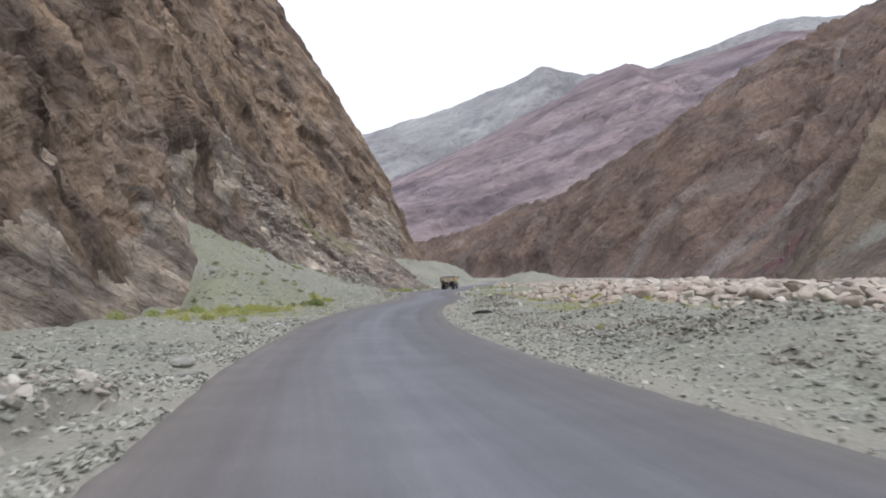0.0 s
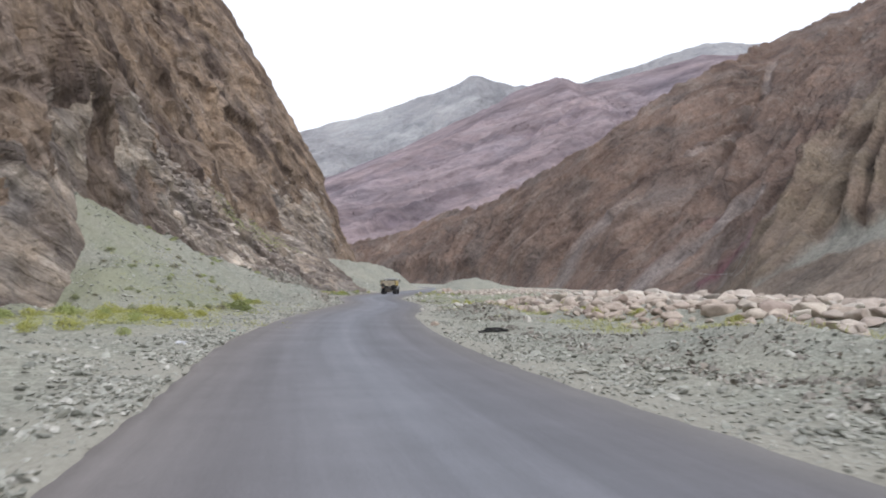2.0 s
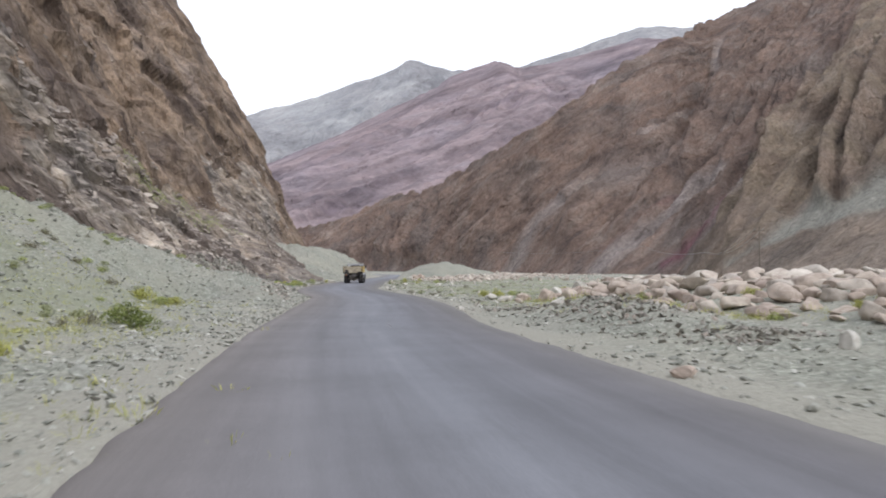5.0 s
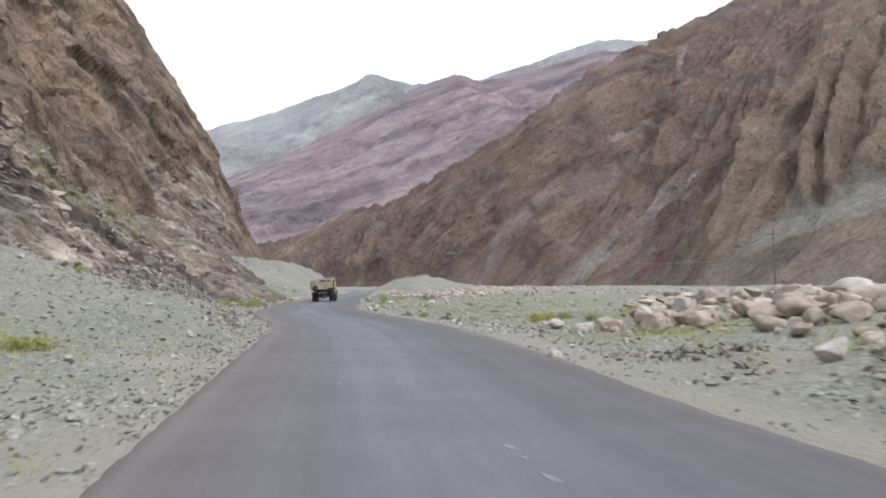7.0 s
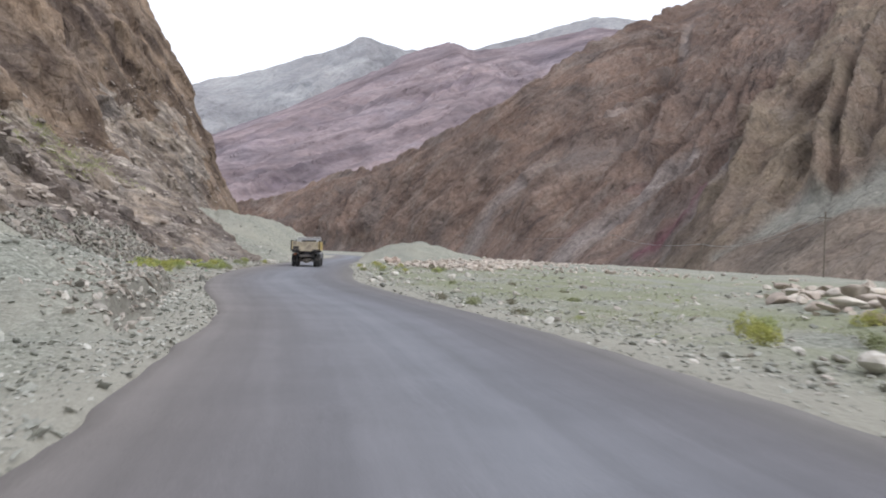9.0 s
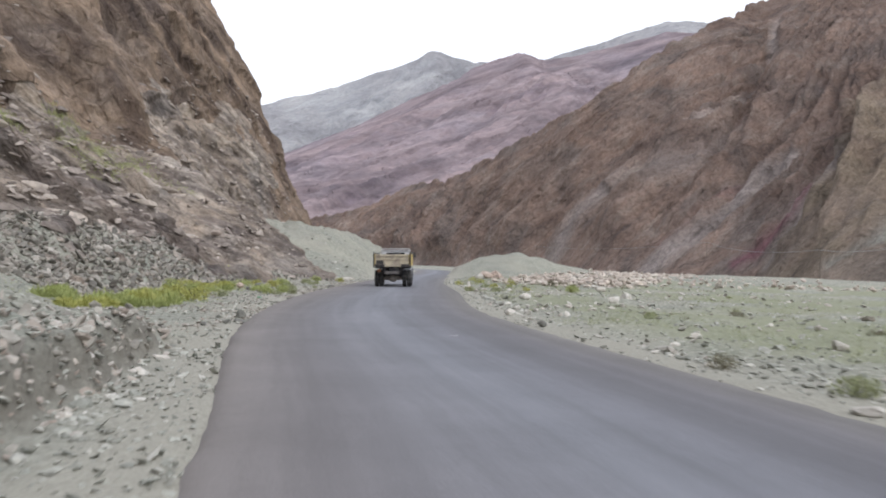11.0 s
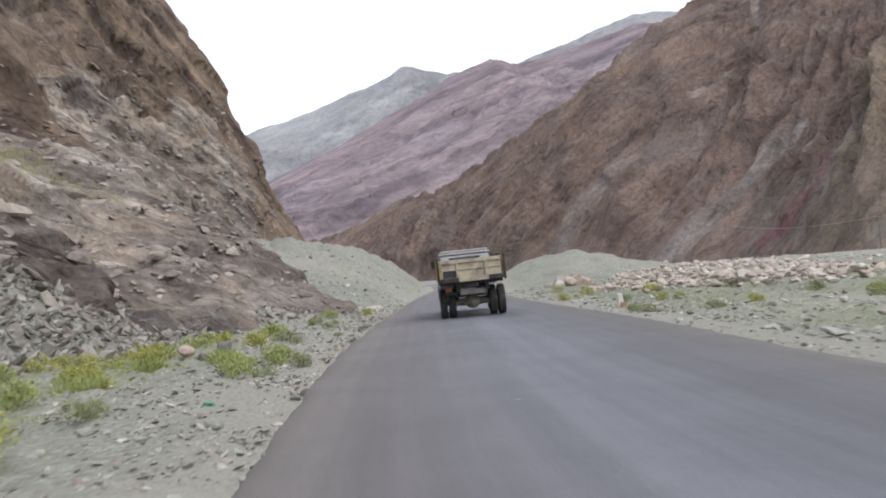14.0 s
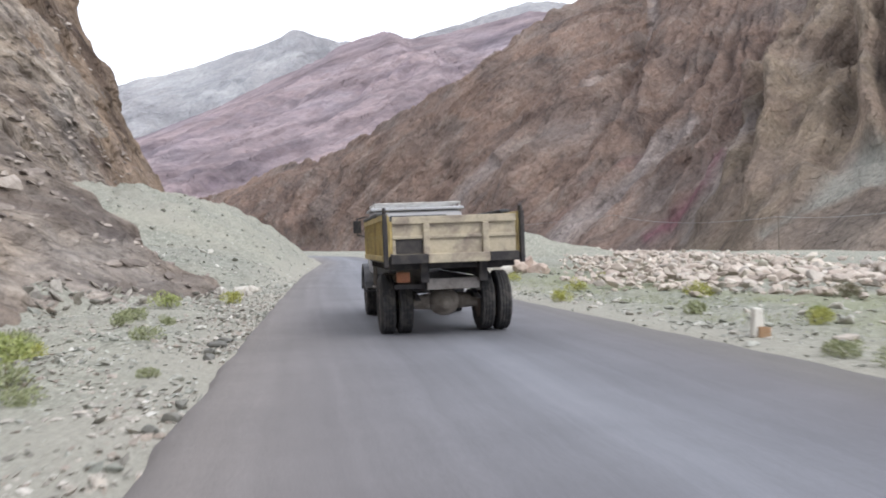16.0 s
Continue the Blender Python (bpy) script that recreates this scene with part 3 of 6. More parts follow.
# ---- mountain across the river ----
def loft(name, lows, highs, nu, nv, mat, relief, scale, shear, sag=0.0, label="", octaves=5, masks=None, jag=0.35, dense=None, soft=False, lumps=1.0):
    """A mountain flank between its foot line and its ridge line."""
    lows, highs = np.array(lows, float), np.array(highs, float)
    s = np.concatenate([[0], np.cumsum(np.linalg.norm(np.diff(lows, axis=0), axis=1) + np.linalg.norm(np.diff(highs, axis=0), axis=1))])
    u = np.linspace(0, s[-1], nu) if dense is None else np.concatenate([np.linspace(0, dense, 30)[:-1], np.linspace(dense, s[-1], nu)])
    a = np.stack([np.interp(u, s, lows[:, k]) for k in range(3)], -1)
    b = np.stack([np.interp(u, s, highs[:, k]) for k in range(3)], -1)
    v = (-0.1 + 1.1 * np.linspace(0, 1, nv) ** (1.25 if masks else 1.0))[None, :, None]
    base = a[:, None] + (b - a)[:, None] * v
    base[..., 2] -= sag * np.sin(np.pi * np.clip(v[..., 0], 0, 1)) * (b - a)[:, None, 2]
    back = b[:, None] + (b - a)[:, None] * np.array([1, 1, -0.5]) * np.linspace(0.04, 0.8, 8)[None, :, None]
    base = np.concatenate([base, back], 1)
    vv = np.concatenate([v[0, :, 0], np.ones(8)])
    nrm = grid_normals(base)
    nrm *= np.sign(nrm[..., 2:] + 1e-9)
    U = np.broadcast_to(u[:, None], base.shape[:2])
    H = np.broadcast_to(np.linalg.norm(b - a, axis=1)[:, None] * vv[None, :], base.shape[:2])
    lean = np.interp(U, *shear) if isinstance(shear, tuple) else shear
    warp = base + scale * 0.25 * np.stack([fbm(base / scale * 0.9 + k, 2) for k in (3, 19, 41)], -1)
    wu = U + (0.15 + 0.35 * lumps) * scale * fbm(base / scale * 0.8 + 60, 3)
    q = xyz((wu + lean * H) / scale, (H * 0.25) / scale, 5.0)
    d = relief * (0.7 * ridged(q * 0.5 + 3, 2, 0.5) + 0.75 * ridged(q, octaves, 0.5) + lumps * (0.4 * fbm(warp / scale * 2.2, 4, 0.55) + 0.34 * ridged(warp / scale * 5, 3, 0.55)))
    d = d + relief * (1 - lumps) * (0.5 * ridged(q * 4 + 9, 3, 0.6) + 0.22 * ridged(q * np.array([11, 9, 1]) + 2, 3, 0.6))
    if masks:
        extra, calm, kinds = masks(U, H, base)
        d = d * (1 - calm) + extra
    d = d * (0.3 + 0.7 * smooth(0, 0.2, vv))[None, :] * (1 - 0.75 * smooth(0.75, 0.97, vv))[None, :]
    out = base + nrm * d[..., None]
    out[..., 2] += (smooth(0.9, 1, vv) * relief * jag)[None, :] * ridged(base / scale * 2.5 + 3, 4)
    ob = new(name, mesh_from(name, out.reshape(-1, 3), grid_faces(*base.shape[:2]), soft))
    ob.data.materials.append(mat)
    if masks:
        ob.data.attributes.new("kinds", "FLOAT_COLOR", "POINT").data.foreach_set("color", kinds.reshape(-1).astype(np.float32))
    return tagged(ob, label, "mountain", kind="structure"), U, H


def along(U, H, line, width):
    """How near places on a flank (along, up) lie to a line on it: 1 on it, 0 beyond its width."""
    near = np.full(U.shape, 1e9)
    for (u0, h0), (u1, h1) in zip(line, line[1:]):
        t = np.clip(((U - u0) * (u1 - u0) + 4 * (H - h0) * (h1 - h0)) / ((u1 - u0) ** 2 + 4 * (h1 - h0) ** 2), 0, 1)
        near = np.minimum(near, np.hypot(U - u0 - t * (u1 - u0), 2 * (H - h0 - t * (h1 - h0))))
    return np.exp(-(near / width) ** 2)


def river_flank(U, H, base):
    """Gullies, buttresses, scree chutes and the scree fan of the mountain across the river."""
    wob = 8 * fbm(base / 22, 4)
    u, h = U + wob, H + 0.4 * wob
    gully, butt, chute = 0, 0, 0
    for depth, wide, line in (
            (9, 17, [(1440, 2), (1344, 52), (1278, 99), (1218, 152), (1182, 207), (1140, 260)]),
            (6, 7, [(1250, 10), (1222, 50), (1204, 100), (1194, 150)]),
            (13, 11, [(1160, 44), (1140, 67), (1126, 104), (1118, 140)]),
            (6, 5, [(1112, 52), (1102, 90), (1090, 150)]),
            (7, 30, [(1560, 40), (1480, 110), (1400, 190), (1340, 300)]),
            (6, 26, [(1760, 10), (1690, 80), (1620, 150)]),
            (5, 9, [(1275, 20), (1236, 78), (1212, 128)]),
            (7, 8, [(1085, 70), (1072, 140), (1056, 220)]),
            (6, 18, [(1040, 60), (1020, 120), (1010, 190)])):
        gully = gully + depth * along(u, h, line, wide)
    for u0, depth, wide in ((1350, 5, 10), (1505, 6, 14), (1600, 6, 15), (1405, 4, 9), (1690, 5, 14), (1555, 4, 8), (1460, 4, 8)):
        gully += depth * along(u, h, [(u0, 4), (u0 - 75, 60), (u0 - 150, 135), (u0 - 205, 215)], wide)
    for tall, wide, line in (
            (5, 9, [(1344, 21), (1272, 77), (1236, 130), (1205, 190)]),
            (9, 9, [(1296, 10), (1242, 50), (1218, 111), (1206, 150), (1180, 210)]),
            (9, 9, [(1222, 25), (1200, 63), (1188, 99), (1184, 154), (1170, 220)]),
            (12, 9, [(1122, 50), (1116, 79), (1112, 113), (1102, 156), (1085, 220)]),
            (9, 9, [(1100, 57), (1090, 97), (1074, 179), (1060, 240)]),
            (7, 36, [(1300, 200), (1283, 230), (1226, 330)]),
            (6, 30, [(1350, 159), (1320, 215), (1332, 326)]),
            (5, 22, [(1620, 20), (1560, 90), (1500, 170)]),
            (5, 20, [(1720, 10), (1660, 70), (1600, 130)])):
        butt = butt + tall * along(u, h, line, wide)
    for strength, wide, line in (
            (0.9, 12, [(1540, 0), (1440, 51), (1362, 92), (1310, 120)]),
            (0.7, 9, [(1560, 130), (1506, 146), (1446, 186), (1368, 238), (1350, 310), (1344, 376)]),
            (0.7, 9, [(1330, 0), (1308, 14), (1255, 55), (1200, 104)]),
            (0.7, 13, [(1725, 0), (1691, 32), (1650, 60)]),
            (0.35, 26, [(1640, 70), (1500, 105), (1422, 158)])):
        chute = np.maximum(chute, strength * along(u, h, line, wide))
    top = np.interp(u, [900, 1056, 1098, 1134, 1176, 1206, 1235], [120, 70, 50, 50, 27, 10, 0])
    low = np.interp(u, [900, 1056, 1098, 1140, 1190, 1215], [60, 40, 32, 27, 15, 0])
    foot_ = smooth(5, -5, h - top) * smooth(1245, 1215, u)
    bank = foot_ * smooth(3, -3, h - low)
    streak = np.maximum(along(u, h, [(1387, 0), (1344, 14), (1285, 42), (1262, 64)], 8), 0.25 * along(u, h, [(1530, 21), (1482, 56), (1404, 87)], 12))
    column = 5 * smooth(1930, 2010, u) * smooth(2330, 2240, u) * ridged(xyz(u / 22, h / 160, 3), 3, 0.6)
    border = np.interp(h, [0, 16, 52, 93, 129, 181, 229, 270], [1340, 1315, 1275, 1228, 1215, 1188, 1165, 1125])
    tan = smooth(10, -10, u - border) * (1 - foot_) * (0.5 + 0.4 * smooth(-0.2, 0.2, fbm(base / 25, 3)))
    kinds = np.stack([np.clip(0.85 * np.maximum(foot_ - 0.7 * bank, 0.3 * chute), 0, 1), np.clip(tan + 0.35 * bank, 0, 1), 0.95 * streak, 0.8 * chute], -1)
    return 0.72 * butt + column - 0.8 * gully - 3 * chute + 3 * bank * ridged(base / 18, 4), np.maximum(0.7 * foot_, 0.45 * chute), kinds


loft("mountain_right",
     [(260, -200, 0), (185, 60, 0), (160, 200, 0), (141, 297, 0), (152, 357, 0), (142, 403, 0), (135, 470, 0), (115, 560, -1), (90, 650, -1), (73, 690, -1), (55, 730, -1), (10, 800, -1), (-90, 880, -1)],
     [(800, 100, 380), (640, 420, 330), (540, 560, 300), (440, 680, 245), (362, 707, 212), (300, 650, 180), (242, 630, 148), (168, 604, 97), (128, 690, 72), (112, 750, 62), (98, 802, 66), (42, 835, 43), (-60, 910, 20)],
     780, 260, RIGHT, 10, 70, ([1050, 1200, 1320, 1900, 2050], [0.6, 1.0, 1.7, 1.4, 0.3]), 0.02, "steep brown eroded mountainside across the river valley", 4, river_flank, 0.62, 930, True, 0.45)
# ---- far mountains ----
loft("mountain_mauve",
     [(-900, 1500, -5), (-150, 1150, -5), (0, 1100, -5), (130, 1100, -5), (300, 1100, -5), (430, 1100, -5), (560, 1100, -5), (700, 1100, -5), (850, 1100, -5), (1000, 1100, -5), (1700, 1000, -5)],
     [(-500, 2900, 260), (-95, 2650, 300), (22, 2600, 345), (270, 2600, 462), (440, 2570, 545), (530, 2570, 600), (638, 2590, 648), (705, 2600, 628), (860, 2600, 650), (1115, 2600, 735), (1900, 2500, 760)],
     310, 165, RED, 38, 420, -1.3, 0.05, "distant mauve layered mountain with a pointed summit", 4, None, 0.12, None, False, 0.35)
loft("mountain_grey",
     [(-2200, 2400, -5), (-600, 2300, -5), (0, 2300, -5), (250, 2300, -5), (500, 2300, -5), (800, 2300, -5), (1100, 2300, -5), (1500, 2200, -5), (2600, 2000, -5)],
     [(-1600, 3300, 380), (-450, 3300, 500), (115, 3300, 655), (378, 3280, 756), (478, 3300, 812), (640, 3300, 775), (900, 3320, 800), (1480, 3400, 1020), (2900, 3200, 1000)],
     300, 110, GREY, 42, 360, -0.6, 0.04, "distant grey mountain ridge under the sky, its colour paled by haze", 5, None, 0.1)


# ---- stones and boulders ----
def ball(subdivisions):
    bm = bmesh.new()
    bmesh.ops.create_icosphere(bm, subdivisions=subdivisions, radius=1)
    bm.verts.ensure_lookup_table()
    v = np.array([q.co[:] for q in bm.verts])
    f = np.array([[c.index for c in q.verts] for q in bm.faces])
    bm.free()
    return v, f


def stone_shape(subdivisions, seed, flat=0.7, rough=0.28, chips=7, deep=0.45, keep=0.1):
    """A worn block: a ball cut by a few planes, then roughened."""
    v, f = ball(subdivisions)
    r = np.random.RandomState(seed)
    for _ in range(chips):
        n = r.normal(size=3)
        n /= np.linalg.norm(n)
        d = v @ n
        cut = r.uniform(deep, 0.8)
        v = v - np.maximum(d - cut, 0)[:, None] * n * (1 - keep)
    v = v * (1 + rough * fbm(v * 1.3 + seed * 3.1, 3))[:, None]
    return v * np.array([1, r.uniform(0.65, 0.95), flat * r.uniform(0.8, 1.15)]), f


def scattered(name, shapes, places, sizes, mat, tilt=0.35, squash=(0.7, 1.1), seed=1, smooth_shade=True):
    """Many stones in one mesh."""
    r = np.random.RandomState(seed)
    pick = r.randint(0, len(shapes), len(places))
    vs, fs, start = [], [], 0
    for k, (v, f) in enumerate(shapes):
        p, s = places[pick == k], sizes[pick == k]
        m = len(p)
        if not m:
            continue
        a, tx, ty = r.uniform(0, 6.283, m), r.normal(0, tilt, m), r.normal(0, tilt, m)
        ca, sa = np.cos(a)[:, None], np.sin(a)[:, None]
        w = v[None] * (s[:, None, None] * np.stack([np.ones(m), np.ones(m), r.uniform(*squash, m)], -1)[:, None])
        z = w[..., 2] + w[..., 0] * tx[:, None] + w[..., 1] * ty[:, None]
        w = np.stack([w[..., 0] * ca - w[..., 1] * sa, w[..., 0] * sa + w[..., 1] * ca, z], -1) + p[:, None]
        vs.append(w.reshape(-1, 3))
        fs.append((f[None] + (np.arange(m) * len(v))[:, None, None]).reshape(-1, 3) + start)
        start += m * len(v)
    ob = new(name, mesh_from(name, np.concatenate(vs), np.concatenate(fs), smooth_shade))
    ob.data.materials.append(mat)
    return ob


def on_ground(x, y, lift=0.0):
    return xyz(x, y, ground_z(x, y) + lift)


def chip(seed):
    """A flat eight-sided flake of slate."""
    r = np.random.RandomState(seed)
    v = np.array([(1, 0, 0), (0, 1, 0), (-1, 0, 0), (0, -1, 0), (0.15, 0.1, 0.5), (-0.1, 0, -0.5)], float)
    v = v * r.uniform(0.6, 1.25, (6, 1)) + r.normal(0, 0.12, (6, 3))
    f = [(0, 1, 4), (1, 2, 4), (2, 3, 4), (3, 0, 4), (1, 0, 5), (2, 1, 5), (3, 2, 5), (0, 3, 5)]
    return v, np.array(f)


r = np.random.RandomState(21)
PEBBLES = [stone_shape(1, 60 + k, 0.45, 0.3, 5) for k in range(7)]
CHIPS = [chip(700 + k) for k in range(14)]


def verge_stones(n, count, far, dense):
    """Places for loose stones beside the road, in drifts."""
    y = np.where(r.rand(n) < 0.38, r.uniform(1.5, 45, n), r.uniform(1.5, 165, n))
    d = np.where(r.rand(n) < dense, r.exponential(2.2, n), r.uniform(0, far, n)) - 0.06
    x = np.where(r.rand(n) < 0.55, road_left(y) - d, road_right(y) + d)
    drift = smooth(-0.12, 0.22, fbm(xyz(x * 0.28, y * 0.28, 2), 3))
    drift *= 1 - 0.75 * (smooth(101, 105, y) * smooth(125, 119, y) * smooth(0.5, 1.1, d) * (x < road_left(y)))
    keep = (r.rand(n) < np.where((x > 0) & ((y > 80) | (y < 45)), 0.26, np.where((x < 0) & (y > 45) & (y < 101), 0.3, 0.08)) + 0.78 * drift) & (x > foot(y)[0] + 0.3) & (d < far) & ((d > 0.9) | (x < road_left(y)) | (r.rand(n) < 0.3))
    return x[keep][:count], y[keep][:count], d[keep][:count]


x, y, d = verge_stones(60000, 11500, 18, 0.45)
size = np.clip(r.lognormal(-2.85, 0.45, len(x)), 0.035, 0.22) * np.where(d < 0.8, 0.7, 1.0)
m = 6000
y2 = np.where(r.rand(m) < 0.68, r.uniform(60, 98, m), r.uniform(152, 205, m))
f2 = foot(y2)[0]
x2 = f2 + r.rand(m) * (np.minimum(np.interp(y2, RISE_Y, RISE_X), road_left(y2) - 0.6) - f2 + 1.0)
s2 = np.clip(r.lognormal(-2.9, 0.5, m), 0.03, 0.28)
x, y, size = np.concatenate([x, x2]), np.concatenate([y, y2]), np.concatenate([size, s2])
tagged(scattered("loose_stones", PEBBLES, on_ground(x, y, 0.25 * size), size, PEBBLE, 0.3, seed=3, smooth_shade=False), "loose grey-green slate stones strewn over verges and scree", "stones", kind="stuff")
x, y, d = verge_stones(320000, 42000, 11, 0.75)
size = np.clip(r.lognormal(-3.35, 0.4, len(x)), 0.015, 0.09)
tagged(scattered("slate_gravel", CHIPS, on_ground(x, y, 0.2 * size), size, PEBBLE, 0.35, (0.5, 1.0), 9, False), "pale slate flakes lying thick along both verges", "gravel", kind="stuff")

y = r.uniform(106, 152, 15000)
d = r.uniform(0, 1, len(y)) ** 1.6 * 7.5
x = road_left(y) - 0.05 - d
keep = (smooth(-0.3, 0.2, fbm(xyz(x * 0.45, y * 0.3, 71), 3)) > r.rand(len(x))) & (x > foot(y)[0] - 0.5)
x, y = x[keep], y[keep]
size = np.clip(r.lognormal(-3.45, 0.45, len(x)), 0.015, 0.09)
tagged(scattered("stone_litter", CHIPS, on_ground(x, y, 0.2 * size), size, LITTER, 0.3, (0.5, 1.0), 15, False), "tan and grey stone flakes littering the dusty verge", "stones", kind="stuff")

y = r.uniform(74, 150, 2600)
x = road_right(y) + 0.8 + 17 * r.rand(len(y)) ** 1.3
keep = (smooth(-0.25, 0.2, fbm(xyz(x * 0.25, y * 0.2, 55), 3)) > r.rand(len(x))) & (x < np.interp(y, FIELD_Y, FIELD_X) + 3)
x, y = x[keep], y[keep]
size = np.clip(r.lognormal(-2.7, 0.55, len(x)), 0.03, 0.22)
tagged(scattered("pale_stones", PEBBLES, on_ground(x, y, 0.2 * size), size, PALE_LITTER, 0.3, (0.6, 1.1), 16, False), "whitish stones dotted over the thin grass of the flat", "stones", kind="stuff")

# stones standing out of the eroded banks
y = np.concatenate([r.uniform(87, 104, 1100), r.uniform(4, 14, 500)])
x = np.where(y > 50, -4.2, -4.7) - np.abs(r.normal(0, 0.7, len(y))) + 0.25 * r.normal(size=len(y))
size = np.clip(r.lognormal(-2.8, 0.5, len(x)), 0.025, 0.17)
tagged(scattered("bank_stones", PEBBLES, on_ground(x, y, 0.1 * size), size, LITTER, 0.5, (0.7, 1.2), 17, False), "loose stones standing out of the eroded bank", "stones", kind="stuff")

# dark slate tipped in banks between the road and the boulders
y = np.concatenate([r.uniform(8, 48, 7600), r.uniform(54, 72, 4200)])
x = np.where(y < 50, road_right(y) + 2.6 + np.abs(r.normal(0, 2.6, len(y))), r.normal(5.4, 1.0, len(y)))
keep = smooth(-0.25, 0.15, fbm(xyz(x * 0.3, y * 0.3, 33), 3)) > r.rand(len(x))
x, y = x[keep], y[keep]
size = np.clip(r.lognormal(-3.05, 0.42, len(x)), 0.02, 0.11)
tagged(scattered("slate_debris", CHIPS, on_ground(x, y, 0.2 * size), size, RUBBLE, 0.45, (0.6, 1.3), 14, False), "dark angular slate fragments on the gravel bank", "stones", kind="stuff")

LEDGE = stone_material("tan_ledge_stone", [(0.185, 0.160, 0.143), (0.25, 0.216, 0.194), (0.31, 0.27, 0.24), (0.46, 0.41, 0.365)], 4.0, True)
RUBBLES = [stone_shape(1, 90 + k, 0.5, 0.25, 7) for k in range(6)]
y = np.concatenate([r.uniform(107, 143, 8500), r.uniform(143, 156, 300), r.uniform(88, 109, 350)])
fx, fz = foot(y)
x = fx - 1.0 + r.rand(len(y)) ** 1.2 * np.interp(y, [88, 107, 114, 134, 142], [2.0, 2.5, 5.0, 4.4, 3.0])
keep = x < np.interp(y, [88, 113, 120, 130, 140, 150], [-10, -8.8, -8.8, -7.0, -4.7, 1.0])
x, y = x[keep], y[keep]
size = np.clip(r.lognormal(-2.2, 0.45, len(x)), 0.06, 0.30)
order = np.argsort(-(x - foot(y)[0]) - 2 * size)
x, y, size = x[order], y[order], size[order]
RUBBLE_ONE = stone_material("slate_rock", [(0.15, 0.144, 0.13), (0.26, 0.248, 0.222), (0.42, 0.395, 0.355), (0.20, 0.19, 0.17), (0.34, 0.30, 0.262)], 5.0)
ROCKS = []
for k in range(8):
    v, f = stone_shape(2, 500 + k, 0.55, 0.12, 10, 0.35, 0.0)
    me = mesh_from("rock", v, f, False)
    me.materials.append(RUBBLE_ONE)
    ROCKS.append(me)
single = 300
for k in range(single):
    ob = new("rock", ROCKS[k % 8])
    ob.matrix_world = pose(x[k], y[k], float(ground_z(x[k], y[k])) + 0.25 * size[k], r.normal(0, 22), r.normal(0, 22), r.uniform(0, 360)) @ Matrix.Diagonal((size[k], size[k], size[k], 1))
    tagged(ob, "angular grey slate rock at the rubble heap's foot", "rock", "rocks of the rubble heap")
x, y, size = x[single:], y[single:], size[single:]
tagged(scattered("rubble_pile", RUBBLES, on_ground(x, y, 0.3 * size), size, RUBBLE, 0.5, seed=4, smooth_shade=False), "angular slate rubble heaped at the cliff's foot", "rubble", kind="stuff")

pick = np.flatnonzero(((CY > 92) & (CY < 204) & (CV > 0.0) & (CV < 0.36)).ravel())
high_up = np.flatnonzero(((CY > 86) & (CY < 204) & (CV > 0.35) & (CV < 0.66)).ravel())
pick = np.concatenate([pick[r.permutation(len(pick))[:5600]], high_up[r.permutation(len(high_up))[:500]]])
at = P.reshape(-1, 3)[pick]
beds = smooth(-0.25, 0.15, fbm(strata(at, 0.15) / 2.2 + 70, 3))
keep = r.rand(len(at)) < 0.15 + 0.85 * beds
at = at[keep]
size = np.clip(r.lognormal(-1.75, 0.5, len(at)), 0.08, 0.55)
up = np.array([0.66, -0.22, 0.68]) / np.linalg.norm([0.66, -0.22, 0.68])
down = np.array([-0.12, 0.92, -0.36])
down = down - down @ up * up
down /= np.linalg.norm(down)
vs, fs = [], []
for k in range(len(at)):
    v, f = RUBBLES[k % 6]
    way = down + r.normal(0, 0.16, 3)
    way /= np.linalg.norm(way)
    top = up + r.normal(0, 0.22, 3)
    top -= top @ way * way
    top /= np.linalg.norm(top)
    axes = np.stack([way * 2.1, np.cross(top, way) * 0.75, top * 0.55])
    vs.append(v @ axes * size[k] + at[k])
    fs.append(f + len(v) * k)
ledge_rocks = new("ledge_rocks", mesh_from("ledge_rocks", np.concatenate(vs), np.concatenate(fs), False))
ledge_rocks.data.materials.append(LEDGE)
tagged(ledge_rocks, "broken tan and brown rock slabs lying on the rock ledge", "rocks", kind="stuff")

# the boulder field beside the river
def packed(x, y, size, gap):
    """Which of the stones stay when the larger ones push out the smaller."""
    taken, stay = {}, []
    for k in np.argsort(-size):
        ci, cj = int(x[k] // 2), int(y[k] // 2)
        near = [q for a in (-1, 0, 1) for b in (-1, 0, 1) for q in taken.get((ci + a, cj + b), ())]
        if all((x[k] - x[q]) ** 2 + (y[k] - y[q]) ** 2 > (gap * (size[k] + size[q])) ** 2 for q in near):
            taken.setdefault((ci, cj), []).append(k)
            stay.append(k)
    return np.array(stay)


n = 38000
x, y = r.uniform(5, 90, n), np.where(r.rand(n) < 0.5, r.uniform(18, 88, n), r.uniform(88, 250, n))
x[:7000], y[:7000] = r.uniform(9, 42, 7000), r.uniform(137, 182, 7000)
inside = x - np.interp(y, FIELD_Y, FIELD_X)
keep = (inside > 0) & (r.rand(n) < smooth(-0.5, 2, inside) * (1 - 0.85 * smooth(35, 75, x))) & ((x - 23) ** 2 / 100 + (y - 186) ** 2 / 150 > 1)
x, y, inside = x[keep], y[keep], inside[keep]
size = np.clip(r.lognormal(-0.80, 0.42, len(x)), 0.2, 1.0) * np.interp(inside, [0, 2, 8], [0.6, 0.85, 1.0]) * np.interp(y, [25, 45], [0.8, 1.0])
size *= np.interp(y, [78, 110, 130, 160, 220], [1.0, 0.75, 0.48, 0.48, 0.6])
